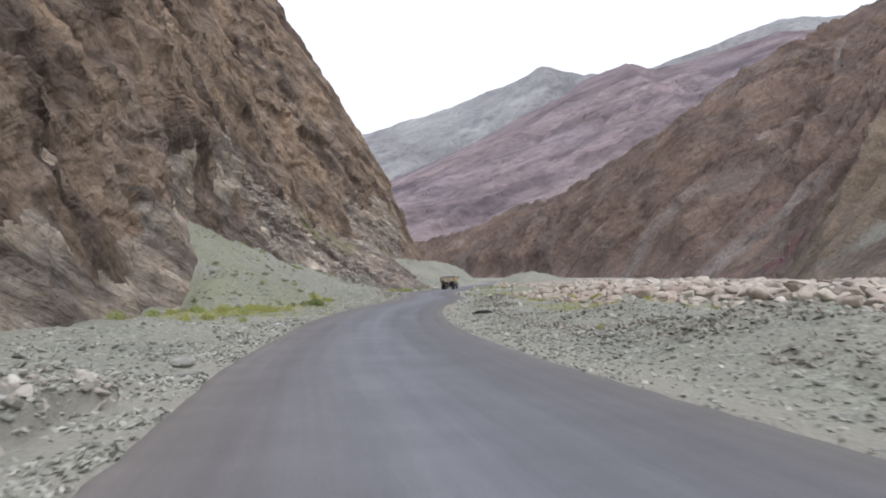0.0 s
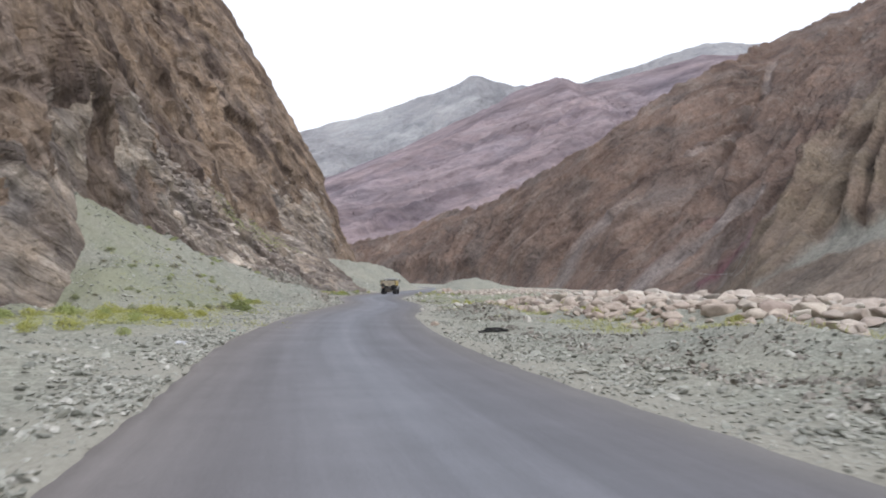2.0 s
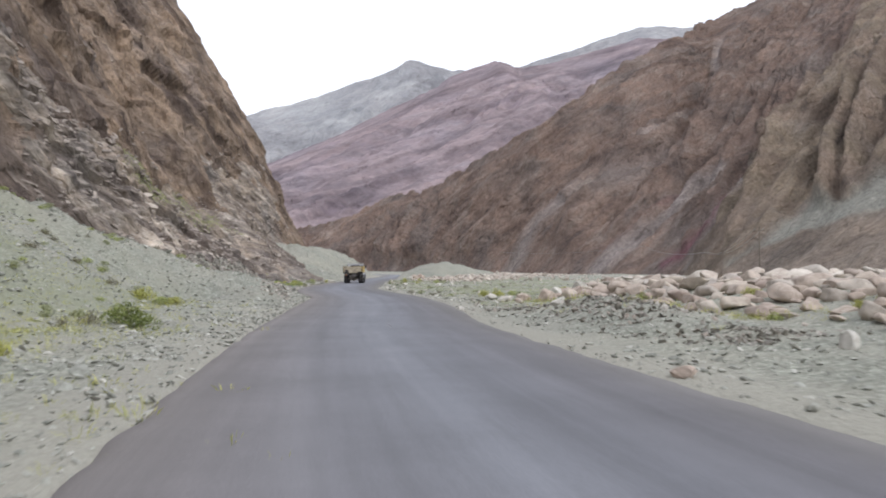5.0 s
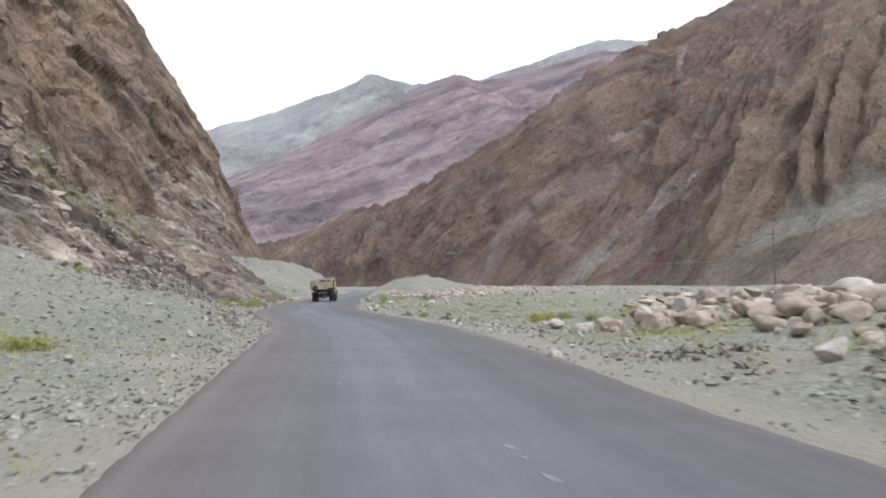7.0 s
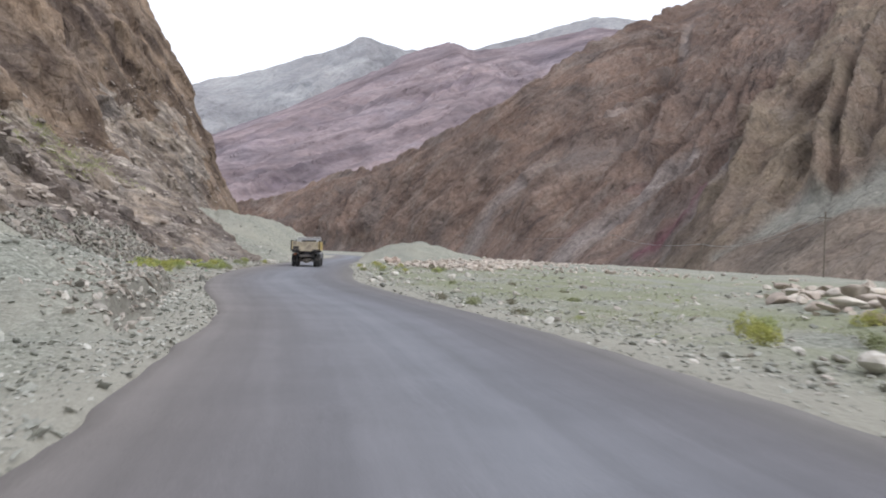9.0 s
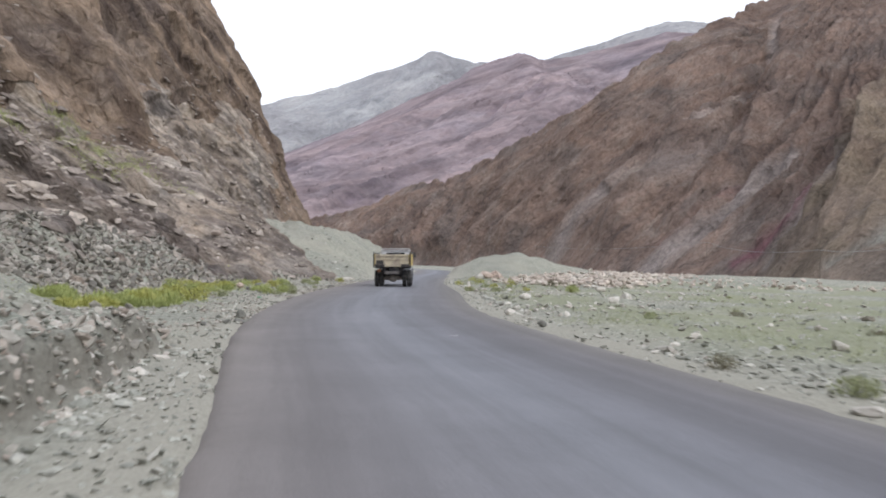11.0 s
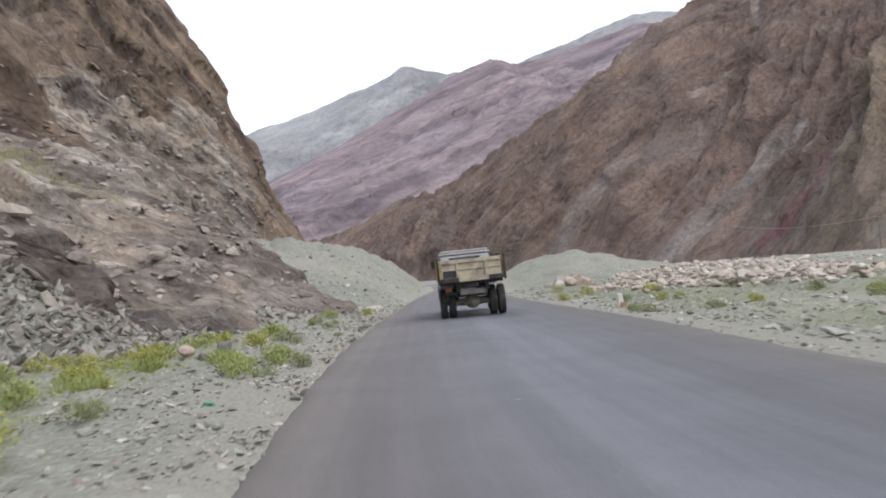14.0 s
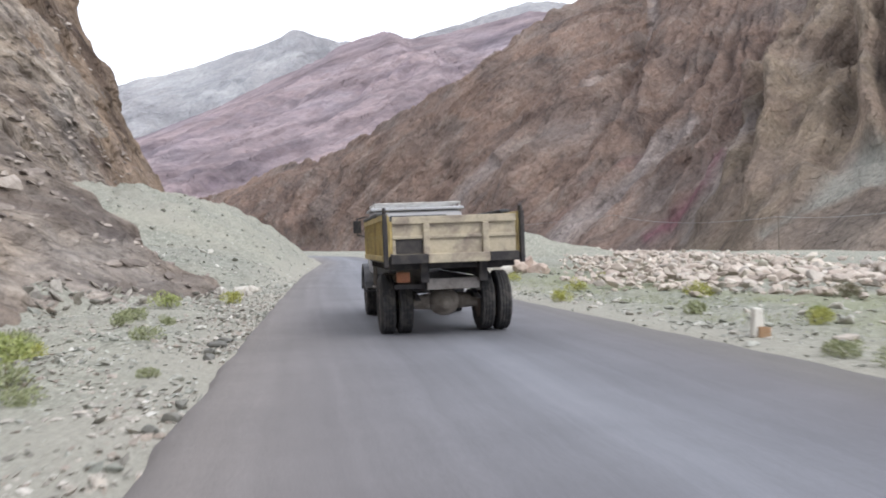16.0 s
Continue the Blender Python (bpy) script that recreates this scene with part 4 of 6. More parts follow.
keep = (y < 104) | (x + 2 < np.interp(y, [104, 130, 150, 190, 250], [3.0, 17, 28, 47, 80])) | (r.rand(len(x)) < 0.06)
x, y, size = x[keep], y[keep], size[keep]
keep = packed(x, y, size, 0.56)
x, y, size = x[keep], y[keep], size[keep]
order = np.argsort(np.hypot(x - 2, np.clip(y, 45, 90) - y) * (1 - 0.35 * np.minimum(size, 1)))
x, y, size = x[order], y[order], size[order]
solo = 290
BOULDERS = []
for k in range(9):
    v, f = stone_shape(3, 200 + k, 0.52, 0.20, 15, 0.40, 0.02)
    v = v * (1 + 0.05 * fbm(v * 4 + k, 3))[:, None]
    me = mesh_from("boulder", v, f)
    me.materials.append(BOULDER)
    BOULDERS.append(me)
P0 = on_ground(x, y)
for k in range(solo):
    ob = new("boulder", BOULDERS[k % 9])
    ob.matrix_world = pose(P0[k, 0], P0[k, 1], P0[k, 2] + 0.18 * size[k], r.normal(0, 9), r.normal(0, 9), r.uniform(0, 360)) @ Matrix.Diagonal((size[k], size[k], size[k], 1))
    big = "large" if size[k] > 0.8 else "small" if size[k] < 0.45 else "middling"
    tagged(ob, f"{big} worn pinkish-beige river boulder in the boulder field", "boulder", "boulders beside the river")
x, y, size, P0 = x[solo:], y[solo:], size[solo:], P0[solo:]
P0[:, 2] += 0.2 * size + np.abs(r.normal(0, 0.10, len(x)))
away = np.hypot(x - 2, np.clip(y, 0, 124) - y)
for k, (sel, sub) in enumerate(((away < 18, 3), ((away >= 18) & (away < 34), 2), (away >= 34, 1))):
    shapes = [stone_shape(sub, 300 + 10 * k + q, 0.56, 0.18, 13, 0.40, 0.02) for q in range(7)]
    tagged(scattered("boulder_field", shapes, P0[sel], size[sel], FAR_BOULDER, 0.2, (0.8, 1.15), 5 + k, k == 0), "spread of rounded pinkish-beige river boulders" if k == 0 else "far spread of pale rounded river boulders", "boulders", kind="stuff")

# single stones by the road: x, y, half width, half height
SHAPES = []
for k in range(6):
    v, f = stone_shape(3, 400 + k, 1.0, 0.22, 10)
    v = v * (1 + 0.04 * fbm(v * 5 + k, 3))[:, None]
    me = mesh_from("stone", v, f, False)
    SHAPES.append(me)


def stone(x, y, wide, tall, k, mat, label, name="stone"):
    me = SHAPES[k % 6].copy()
    me.materials.append(mat)
    ob = new(name, me)
    ob.matrix_world = pose(x, y, float(ground_z(x, y)) + 0.55 * tall, 0, 0, 47 * k) @ Matrix.Diagonal((wide, wide, tall, 1))
    return tagged(ob, label, "stone", "stones beside the road")


PINK = stone_material("pinkish_stone", [(0.45, 0.36, 0.31), (0.50, 0.42, 0.36)], 5.0)
SLAB_PALE = stone_material("cream_slab_stone", [(0.42, 0.365, 0.32), (0.56, 0.50, 0.44), (0.38, 0.32, 0.28)], 2.5)
DARK = stone_material("dark_grey_stone", [(0.16, 0.16, 0.15), (0.22, 0.22, 0.20)], 6.0)
SLAB = stone_material("grey_slab_stone", [(0.30, 0.30, 0.28), (0.36, 0.36, 0.335)], 6.0)
stone(-4.45, 16.0, 0.28, 0.08, 0, SLAB, "flat pale grey stone slab lying on the gravel verge")
stone(-5.1, 17.7, 0.34, 0.15, 1, SLAB, "low pale grey rock at the road's edge")
stone(1.35, 50.1, 0.24, 0.13, 2, PINK, "small orange-tan stone on the asphalt's edge")
stone(5.84, 52.8, 0.24, 0.24, 3, PALE_STONE, "whitish upright stone in the gravel")
stone(4.75, 65.9, 0.30, 0.22, 4, PALE_STONE, "pale grey square-cut rock on the gravel bank")
stone(2.75, 72.1, 0.22, 0.17, 5, PALE_STONE, "white rounded stone on the road verge")
stone(6.75, 80.0, 0.46, 0.24, 0, PALE_STONE, "broad cream-coloured rock in thin grass")
stone(6.3, 81.4, 0.42, 0.2, 1, PALE_STONE, "low white rock in thin grass")
stone(7.4, 79.2, 0.5, 0.3, 2, PINK, "pinkish-beige boulder near the road")
stone(8.3, 78.4, 0.62, 0.36, 3, PINK, "flat-topped pinkish boulder near the road")
stone(6.9, 78.2, 0.2, 0.14, 4, PINK, "small pinkish boulder beside larger ones")
stone(7.4, 121.2, 0.34, 0.18, 5, PALE_STONE, "white rounded rock on the grassy verge")
stone(10.2, 118.4, 0.34, 0.24, 0, PALE_STONE, "pinkish-white round rock on the grassy verge")
for k, (sx, sy, w, h) in enumerate([(6.1, 78.6, 0.26, 0.18), (6.6, 77.5, 0.24, 0.16), (6.3, 76.1, 0.22, 0.14), (11.2, 81.9, 0.6, 0.4), (9.9, 79.1, 0.6, 0.42), (9.0, 77.0, 0.5, 0.34), (8.2, 81.5, 0.4, 0.26), (7.7, 80.6, 0.34, 0.24), (9.0, 80.4, 0.44, 0.32), (10.3, 83.0, 0.5, 0.34)]):
    stone(sx, sy, w, h, k, (PALE_STONE, BOULDER, BOULDER)[k % 3], "cream and beige rock where the grass meets the boulders")
for k, (sx, sy, w, h) in enumerate([(8.85, 124.5, 0.34, 0.2), (12.2, 122.3, 0.5, 0.36), (5.35, 114.8, 0.26, 0.15), (4.5, 112.2, 0.34, 0.22), (5.2, 112.7, 0.3, 0.2), (13.8, 129.8, 0.5, 0.3), (6.5, 117.5, 0.2, 0.1), (5.9, 114.3, 0.18, 0.1), (9.6, 116.2, 0.2, 0.1), (7.6, 113.4, 0.18, 0.1), (7.2, 126.5, 0.18, 0.1), (10.4, 128.0, 0.24, 0.14), (15.6, 136.0, 0.4, 0.25), (6.6, 104.2, 0.24, 0.14), (8.1, 101.5, 0.3, 0.2), (10.1, 107.2, 0.32, 0.2)]):
    stone(sx, sy, 0.65 * w, 0.65 * h, k + 2, PALE_STONE, "pale cream rock half sunk in the grassy flat")
stone(4.2, 107.7, 0.17, 0.12, 1, DARK, "small dark stone beside the asphalt")
stone(4.3, 95.4, 0.22, 0.08, 2, PALE_STONE, "flat white stone beside the asphalt")
stone(-3.45, 111.3, 0.19, 0.17, 3, DARK, "dark grey stone on the road's edge")
stone(-3.6, 108.6, 0.13, 0.08, 4, DARK, "small black stone on dusty ground")
stone(-4.1, 108.3, 0.10, 0.07, 5, DARK, "small black stone on dusty ground")
stone(-4.0, 131.6, 0.24, 0.2, 0, DARK, "grey-brown angular rock among shrubs")
stone(-4.9, 131.2, 0.26, 0.18, 1, PINK, "pinkish angular rock among shrubs")
stone(-4.4, 130.3, 0.2, 0.14, 2, DARK, "dark grey rock among shrubs")
stone(-3.15, 126.6, 0.14, 0.11, 3, DARK, "small dark stone below a shrub")
for k, (sx, sy, w, h) in enumerate([(1.5, 152.6, 0.36, 0.24), (1.9, 153.4, 0.30, 0.18), (0.8, 151.8, 0.28, 0.2), (1.6, 151.8, 0.2, 0.12), (2.1, 154.2, 0.22, 0.12)]):
    stone(sx, sy, w, h, k, PALE_STONE, "white broken rock at the end of the rock ledge")
for k, (sx, sy, w) in enumerate([(-3.15, 109.2, 0.18), (-3.1, 109.7, 0.22), (-3.35, 109.6, 0.15), (-3.45, 110.0, 0.12), (-3.0, 108.8, 0.12), (-3.3, 109.0, 0.16), (-0.25, 137.3, 0.16), (-0.1, 137.9, 0.20), (0.05, 138.5, 0.16), (-0.3, 136.8, 0.12), (-0.85, 132.6, 0.12), (-1.0, 132.0, 0.10), (-0.75, 133.1, 0.09), (-2.2, 122.6, 0.13), (-2.35, 122.1, 0.10)]):
    stone(sx, sy, w, 0.07, k, DARK, "dark crumb of broken asphalt at the road's edge", "asphalt_crumb")
for k in range(9):
    stone(13.6 + 0.8 * (k % 3) + 0.3 * math.sin(k * 5), 159 + 1.0 * (k // 3) + 0.4 * math.sin(k * 3), 0.55 + 0.2 * math.sin(k * 7), 0.45, k, PINK if k % 3 else PALE_STONE, "yellowish-tan rock piled at the gravel mound's foot")


# pale slabs on the rock ledge: along the cliff, up its face, length
SLABS = [mesh_from("ledge_block", *stone_shape(2, 820 + k, 1.0, 0.10, 16, 0.30, 0.0), False) for k in range(6)]
RUSTY = stone_material("rusty_brown_slab_stone", [(0.34, 0.215, 0.14), (0.40, 0.26, 0.17)], 4.0)
for k, (sy, sv, long) in enumerate([(125.5, 0.05, 4.4), (127.5, 0.03, 3.8), (131, 0.14, 3.6), (133.5, 0.10, 3.8), (145.5, 0.15, 2.8), (148.2, 0.085, 1.7), (114.5, 0.13, 3.4), (116, 0.17, 3.0), (127, 0.10, 2.8), (129, 0.05, 3.2), (124, 0.16, 2.2), (131, 0.17, 2.0), (138, 0.11, 2.6), (118, 0.14, 2.4), (111, 0.12, 2.2), (109, 0.22, 1.8), (141, 0.20, 2.2), (134, 0.24, 1.8), (115, 0.25, 2.0), (121, 0.27, 1.6), (146, 0.07, 1.8), (105, 0.10, 1.8), (149, 0.2, 2.0), (99, 0.14, 1.6), (152, 0.29, 1.8), (128, 0.30, 2.0)]):
    i, j = int(np.argmin(np.abs(cy_ - sy))), int(np.argmin(np.abs(cv - sv)))
    at = Vector(P[i, j])
    nrm = Vector((0.70, -0.22, 0.62)).normalized()
    dip = Vector((-0.12, 0.92, -0.36))
    dip = (dip - dip.dot(nrm) * nrm).normalized()
    basis = Matrix((dip, nrm.cross(dip), nrm)).transposed().to_4x4()
    me = SLABS[k % 6].copy()
    me.materials.append(RUSTY if k == 5 else SLAB_PALE)
    ob = new("ledge_block", me)
    ob.matrix_world = Matrix.Translation(at - 0.12 * nrm) @ basis @ Matrix.Diagonal((long * 0.75, long * (0.17 + 0.03 * (k % 3)), 0.36, 1))
    tagged(ob, "rusty orange-brown rock block in the tan ledge" if k == 5 else "pale cream rock block bedded in the tan rock ledge", "rock block", "pale blocks on the ledge")


# ---- plants ----
def blades(n, seed, height, spread, width, lean=0.7, low=0.0):
    """Tapered bent leaves that rise from one root: vertices and faces."""
    r = np.random.RandomState(seed)
    a, rad = r.uniform(0, 6.283, n), spread * np.sqrt(r.rand(n))
    root = np.stack([0.35 * rad * np.cos(a), 0.35 * rad * np.sin(a), np.zeros(n)], -1)
    h = height * r.uniform(0.45, 1.05, n) * (1 - 0.45 * (rad / spread) ** 2)
    out = np.stack([np.cos(a), np.sin(a)], -1) * (rad * lean)[:, None]
    base = root + np.stack([out[:, 0] * 0.5, out[:, 1] * 0.5, h * r.uniform(low, 0.75, n)], -1)
    tip = np.stack([root[:, 0] + out[:, 0], root[:, 1] + out[:, 1], h], -1) + r.normal(0, 0.05 * height, (n, 3))
    side = np.stack([-np.sin(a + r.normal(0, 0.9, n)), np.cos(a + r.normal(0, 0.9, n)), r.normal(0, 0.3, n)], -1) * (width * r.uniform(0.6, 1.4, n))[:, None]
    mid_ = 0.5 * (base + tip) + np.stack([np.zeros(n), np.zeros(n), 0.12 * h], -1)
    v = np.stack([base - 0.4 * side, base + 0.4 * side, mid_ + side, mid_ - side, tip], 1).reshape(-1, 3)
    v[:, 2] = np.maximum(v[:, 2], 0.0)
    k = 5 * np.arange(n)[:, None]
    f = np.concatenate([k + [0, 1, 2], k + [0, 2, 3], k + [3, 2, 4]])
    return v, f


def shrub_model(mat, seed, label, count=420, width=0.016, low=0.05):
    """A shrub one metre wide: woody stems and a crown of small leaves in uneven clumps."""
    top = tagged(new("shrub"), label, "shrub", "desert shrubs on the verges")
    r = np.random.RandomState(seed)
    vs, fs, start = [], [], 0
    clumps = 9
    for q in range(clumps):
        a, d = r.uniform(0, 6.283), 0.34 * math.sqrt(r.rand())
        rad = r.uniform(0.15, 0.25)
        centre = np.array([d * math.cos(a), d * math.sin(a), max(0.06, (0.42 - 0.75 * d) * r.uniform(0.5, 1.0))])
        m = count // clumps
        way = r.normal(size=(m, 3))
        way /= np.linalg.norm(way, axis=1)[:, None]
        at = centre + way * (rad * r.uniform(0.55, 1.08, m) ** 0.6)[:, None] * (1, 1, 0.85)
        grow = way * 0.6 + r.normal(0, 0.5, (m, 3)) + (0, 0, 0.7)
        grow /= np.linalg.norm(grow, axis=1)[:, None]
        side = np.cross(grow, r.normal(size=(m, 3)))
        side /= np.linalg.norm(side, axis=1)[:, None]
        long, wide = r.uniform(0.05, 0.10, (m, 1)), width * r.uniform(0.6, 1.2, (m, 1))
        v = np.stack([at, at + 0.5 * long * grow + wide * side, at + long * grow, at + 0.5 * long * grow - wide * side], 1).reshape(-1, 3)
        v[:, 2] = np.maximum(v[:, 2], 0.005)
        vs.append(v)
        k = 4 * np.arange(m)[:, None] + start
        fs.append(np.concatenate([k + [0, 1, 2], k + [0, 2, 3]]))
        start += len(v)
    leaves = new("foliage", mesh_from("foliage", np.concatenate(vs), np.concatenate(fs), False))
    leaves.data.materials.append(mat)
    leaves.parent = top
    v, f = blades(26, seed + 500, 0.5, 0.42, 0.008, 0.9, 0.0)
    v[:, 2] -= 0.03
    stems = new("twig_tuft", mesh_from("twig_tuft", v, f, False))
    stems.data.materials.append(TWIG)
    stems.parent = top
    tagged(stems, kind="stuff")
    return top


SHRUBS = {
    "green": (LEAF_GREEN, "bright green low shrub on the gravel verge"),
    "yellow": (LEAF_YELLOW, "yellow-green flowering shrub on the gravel verge"),
    "olive": (LEAF_OLIVE, "dense dark olive-green bush on the scree"),
    "grey": (LEAF_GREY, "grey-green dusty shrub on stony ground"),
    "dry": (LEAF_DRY, "dark dry cushion shrub on stony ground"),
}
MODELS, USED = {}, set()


def shrub(kind, x, y, size, k=0, tall=1.0, z=None):
    key = (kind, k % 4)
    m = pose(x, y, float(ground_z(x, y)) - 0.02 if z is None else z, 0, 0, 83 * k)
    if key not in MODELS:
        mat, label = SHRUBS[kind]
        MODELS[key] = shrub_model(mat, 10 * list(SHRUBS).index(kind) + k % 4 + 1, label, 810 if kind != "dry" else 560)
        ob = MODELS[key]
        ob.matrix_basis = m
    else:
        ob = copy_thing(MODELS[key], m)
    ob.scale = (size, size, size * tall)
    return ob


# kind, x, y, width
for k, (kind, sx, sy, w) in enumerate([
        ("olive", -8.4, 63.6, 1.35), ("olive", -7.9, 63.3, 1.1), ("dry", -9.3, 63.4, 0.7), ("dry", -9.9, 63.0, 0.5), ("yellow", -10.6, 80.5, 1.3), ("yellow", -10.9, 80.9, 1.0), ("yellow", -9.2, 80.2, 1.0), ("grey", -9.9, 81.2, 1.0), ("green", -9.8, 80.0, 0.9), ("yellow", -9.2, 51.0, 1.0), ("yellow", -11.6, 55.8, 1.2), ("yellow", -11.2, 43.4, 0.9), ("yellow", -11.9, 41.9, 0.8), ("green", -9.2, 42.2, 0.6), ("yellow", -13.2, 63.0, 1.0),
        ("green", -20.0, 54.8, 1.6), ("green", -17.8, 55.0, 1.3), ("yellow", -16.6, 55.6, 1.2), ("green", -15.3, 56.2, 1.3), ("yellow", -13.6, 57.0, 1.2), ("yellow", -11.6, 58.2, 1.1), ("green", -12.8, 53.0, 0.9), ("yellow", -9.4, 50.0, 0.7), ("green", -11.2, 52.2, 0.8), ("yellow", -10.4, 54.5, 0.9), ("green", -14.4, 53.8, 0.9), ("yellow", -9.0, 54.8, 0.8), ("green", -10.2, 48.2, 0.7), ("yellow", -12.2, 50.4, 0.8), ("grey", -13.6, 61.5, 0.8), ("grey", -11.8, 62.8, 0.7),
        ("dry", 4.75, 99.5, 0.6), ("grey", 5.0, 96.6, 0.65), ("dry", 5.2, 92.8, 0.6), ("yellow", 6.6, 84.4, 0.8), ("grey", 7.8, 109.3, 0.5), ("dry", 6.3, 96.8, 0.5), ("dry", 11.5, 105.0, 0.5), ("dry", 11.2, 110.9, 0.55), ("grey", 9.4, 99.0, 0.6), ("yellow", 7.9, 86.7, 0.9), ("green", 9.2, 88.0, 0.7), ("grey", 8.6, 84.2, 0.7), ("yellow", 12.5, 88.5, 1.0),
        ("yellow", 9.4, 54.0, 0.7), ("yellow", 10.2, 50.5, 0.8), ("yellow", 10.0, 58.0, 0.6), ("green", 7.9, 58.5, 0.5), ("yellow", 5.2, 25.2, 0.4), ("yellow", 11.5, 44.0, 0.7), ("yellow", 10.6, 64.0, 0.8), ("green", 9.5, 70.0, 0.6),
        ("yellow", -6.1, 131.4, 0.8), ("green", -5.3, 130.5, 0.8), ("green", -3.6, 127.1, 0.75), ("grey", -2.85, 129.0, 0.8), ("yellow", -6.5, 141.0, 1.0), ("green", -5.0, 137.0, 0.9), ("yellow", -4.3, 135.0, 0.8), ("grey", -3.1, 138.6, 0.9), ("grey", -2.3, 134.0, 0.5), ("green", -3.0, 136.6, 1.1), ("yellow", -2.7, 137.6, 0.6),
        ("green", -0.9, 146.5, 0.8), ("grey", -1.2, 139.3, 0.6), ("grey", -1.7, 141.8, 0.6), ("yellow", 0.9, 149.0, 0.8), ("grey", -1.5, 143.8, 0.7), ("yellow", -5.9, 126.0, 0.8), ("green", -6.9, 116.4, 1.1), ("yellow", -6.6, 118.0, 0.9), ("green", -7.2, 120.0, 1.1), ("yellow", -6.6, 121.6, 1.0), ("green", -6.4, 123.4, 0.9), ("green", -7.4, 114.6, 0.8),
        ("grey", 7.3, 133.0, 0.6), ("green", 10.6, 137.1, 0.6), ("dry", 15.2, 141.3, 0.8), ("grey", 9.6, 139.5, 0.7), ("yellow", 12.2, 143.0, 0.8), ("grey", 8.2, 130.0, 0.6), ("yellow", 10.2, 131.5, 0.6), ("green", 11.8, 128.5, 0.8), ("grey", 13.5, 133.5, 0.9), ("yellow", 11.0, 147.5, 0.8), ("yellow", 14.5, 152.0, 0.8),
        ("yellow", -3.3, 132.4, 1.0), ("grey", -2.6, 134.5, 0.8), ("green", -2.6, 127.4, 0.9), ("grey", -2.2, 126.4, 0.6), ("grey", -0.9, 142.4, 0.5), ("grey", -1.1, 135.2, 0.35), ("dry", 14.2, 140.1, 0.9), ("yellow", 9.3, 135.6, 0.6), ("yellow", 8.8, 144.1, 0.7), ("yellow", 11.9, 154.6, 0.7), ("grey", 7.2, 132.0, 0.6),
        ("yellow", -5.7, 119.2, 1.3), ("yellow", -6.6, 122.0, 1.1), ("green", -3.4, 125.6, 0.9), ("grey", -2.9, 125.3, 0.5), ("yellow", -6.3, 127.0, 0.9), ("yellow", -5.5, 129.8, 0.9), ("grey", -5.0, 121.5, 0.7)]):
    shrub(kind, sx, sy, w, k, 0.9 if w > 0.9 else 1.0)
r = np.random.RandomState(5)
for k in range(90):
    sy = r.uniform(58, 96)
    fx0 = float(foot(sy)[0])
    sx = r.uniform(fx0 + 1.0, min(fx0 + 10, float(road_left(sy)) - 4.5))
    shrub(("grey", "grey", "dry", "green")[k % 4], sx, sy, r.uniform(0.3, 0.85), k, 0.8)
for k in range(26):
    sy = r.uniform(86, 150)
    shrub(("grey", "dry", "grey", "green")[k % 4], float(road_right(sy)) + r.uniform(1.5, 14), sy, r.uniform(0.18, 0.4), k, 0.7)


def grass(name, x, y, sizes, mat, label, z=None, per=14, seed=1):
    """Tufts of short grass in one mesh."""
    vs, fs, start = [], [], 0
    models = [blades(per, seed * 50 + q, 1.0, 0.9, 0.020, 1.0, 0.0) for q in range(12)]
    z = ground_z(x, y) - 0.01 if z is None else z
    for k in range(len(x)):
        v, f = models[k % 12]
        vs.append(v * sizes[k] + (x[k], y[k], z[k]))
        fs.append(f + start)
        start += len(v)
    ob = new(name, mesh_from(name, np.concatenate(vs), np.concatenate(fs), False))
    ob.data.materials.append(mat)
    return tagged(ob, label, "grass", kind="stuff")


r = np.random.RandomState(11)
gy_ = np.concatenate([r.normal(118, 3.2, 1000), r.normal(129, 4, 600)])
gx_ = np.interp(gy_, [108, 113, 120, 128, 138], [-8.0, -7.6, -7.0, -6.3, -5.0]) + r.normal(0, 0.75, len(gy_))
grass("grass", gx_, gy_, r.uniform(0.10, 0.24, len(gx_)), LEAF_GREEN, "bright green grass strip below the rubble pile", seed=2)
for k in range(16):
    sy = r.uniform(120, 136)
    sx = float(np.interp(sy, [108, 113, 120, 128, 138], [-7.8, -7.5, -7.0, -6.3, -5.0])) + r.normal(0, 0.6)
    shrub(("yellow", "green", "yellow")[k % 3], sx, sy, r.uniform(0.6, 1.05), k, 0.8)


def clump_model(seed):
    """A soft mound of long thin grass, one metre wide."""
    top = tagged(new("grass_clump"), "tall soft green grass clump below the rubble", "grass clump", "green grass clumps below the ledge")
    r = np.random.RandomState(seed)
    vs, fs, start = [], [], 0
    for q in range(12):
        a, d = r.uniform(0, 6.283), 0.38 * math.sqrt(r.rand())
        v, f = blades(90, seed * 20 + q, r.uniform(0.5, 0.75) - 0.5 * d, 0.30, 0.010, 0.9, 0.0)
        vs.append(v + (d * math.cos(a), d * math.sin(a), 0))
        fs.append(f + start)
        start += len(v)
    leaves = new("foliage", mesh_from("foliage", np.concatenate(vs), np.concatenate(fs), False))
    leaves.data.materials.append(LEAF_YELLOW if seed == 2 else LEAF_GREEN)
    leaves.parent = top
    return top


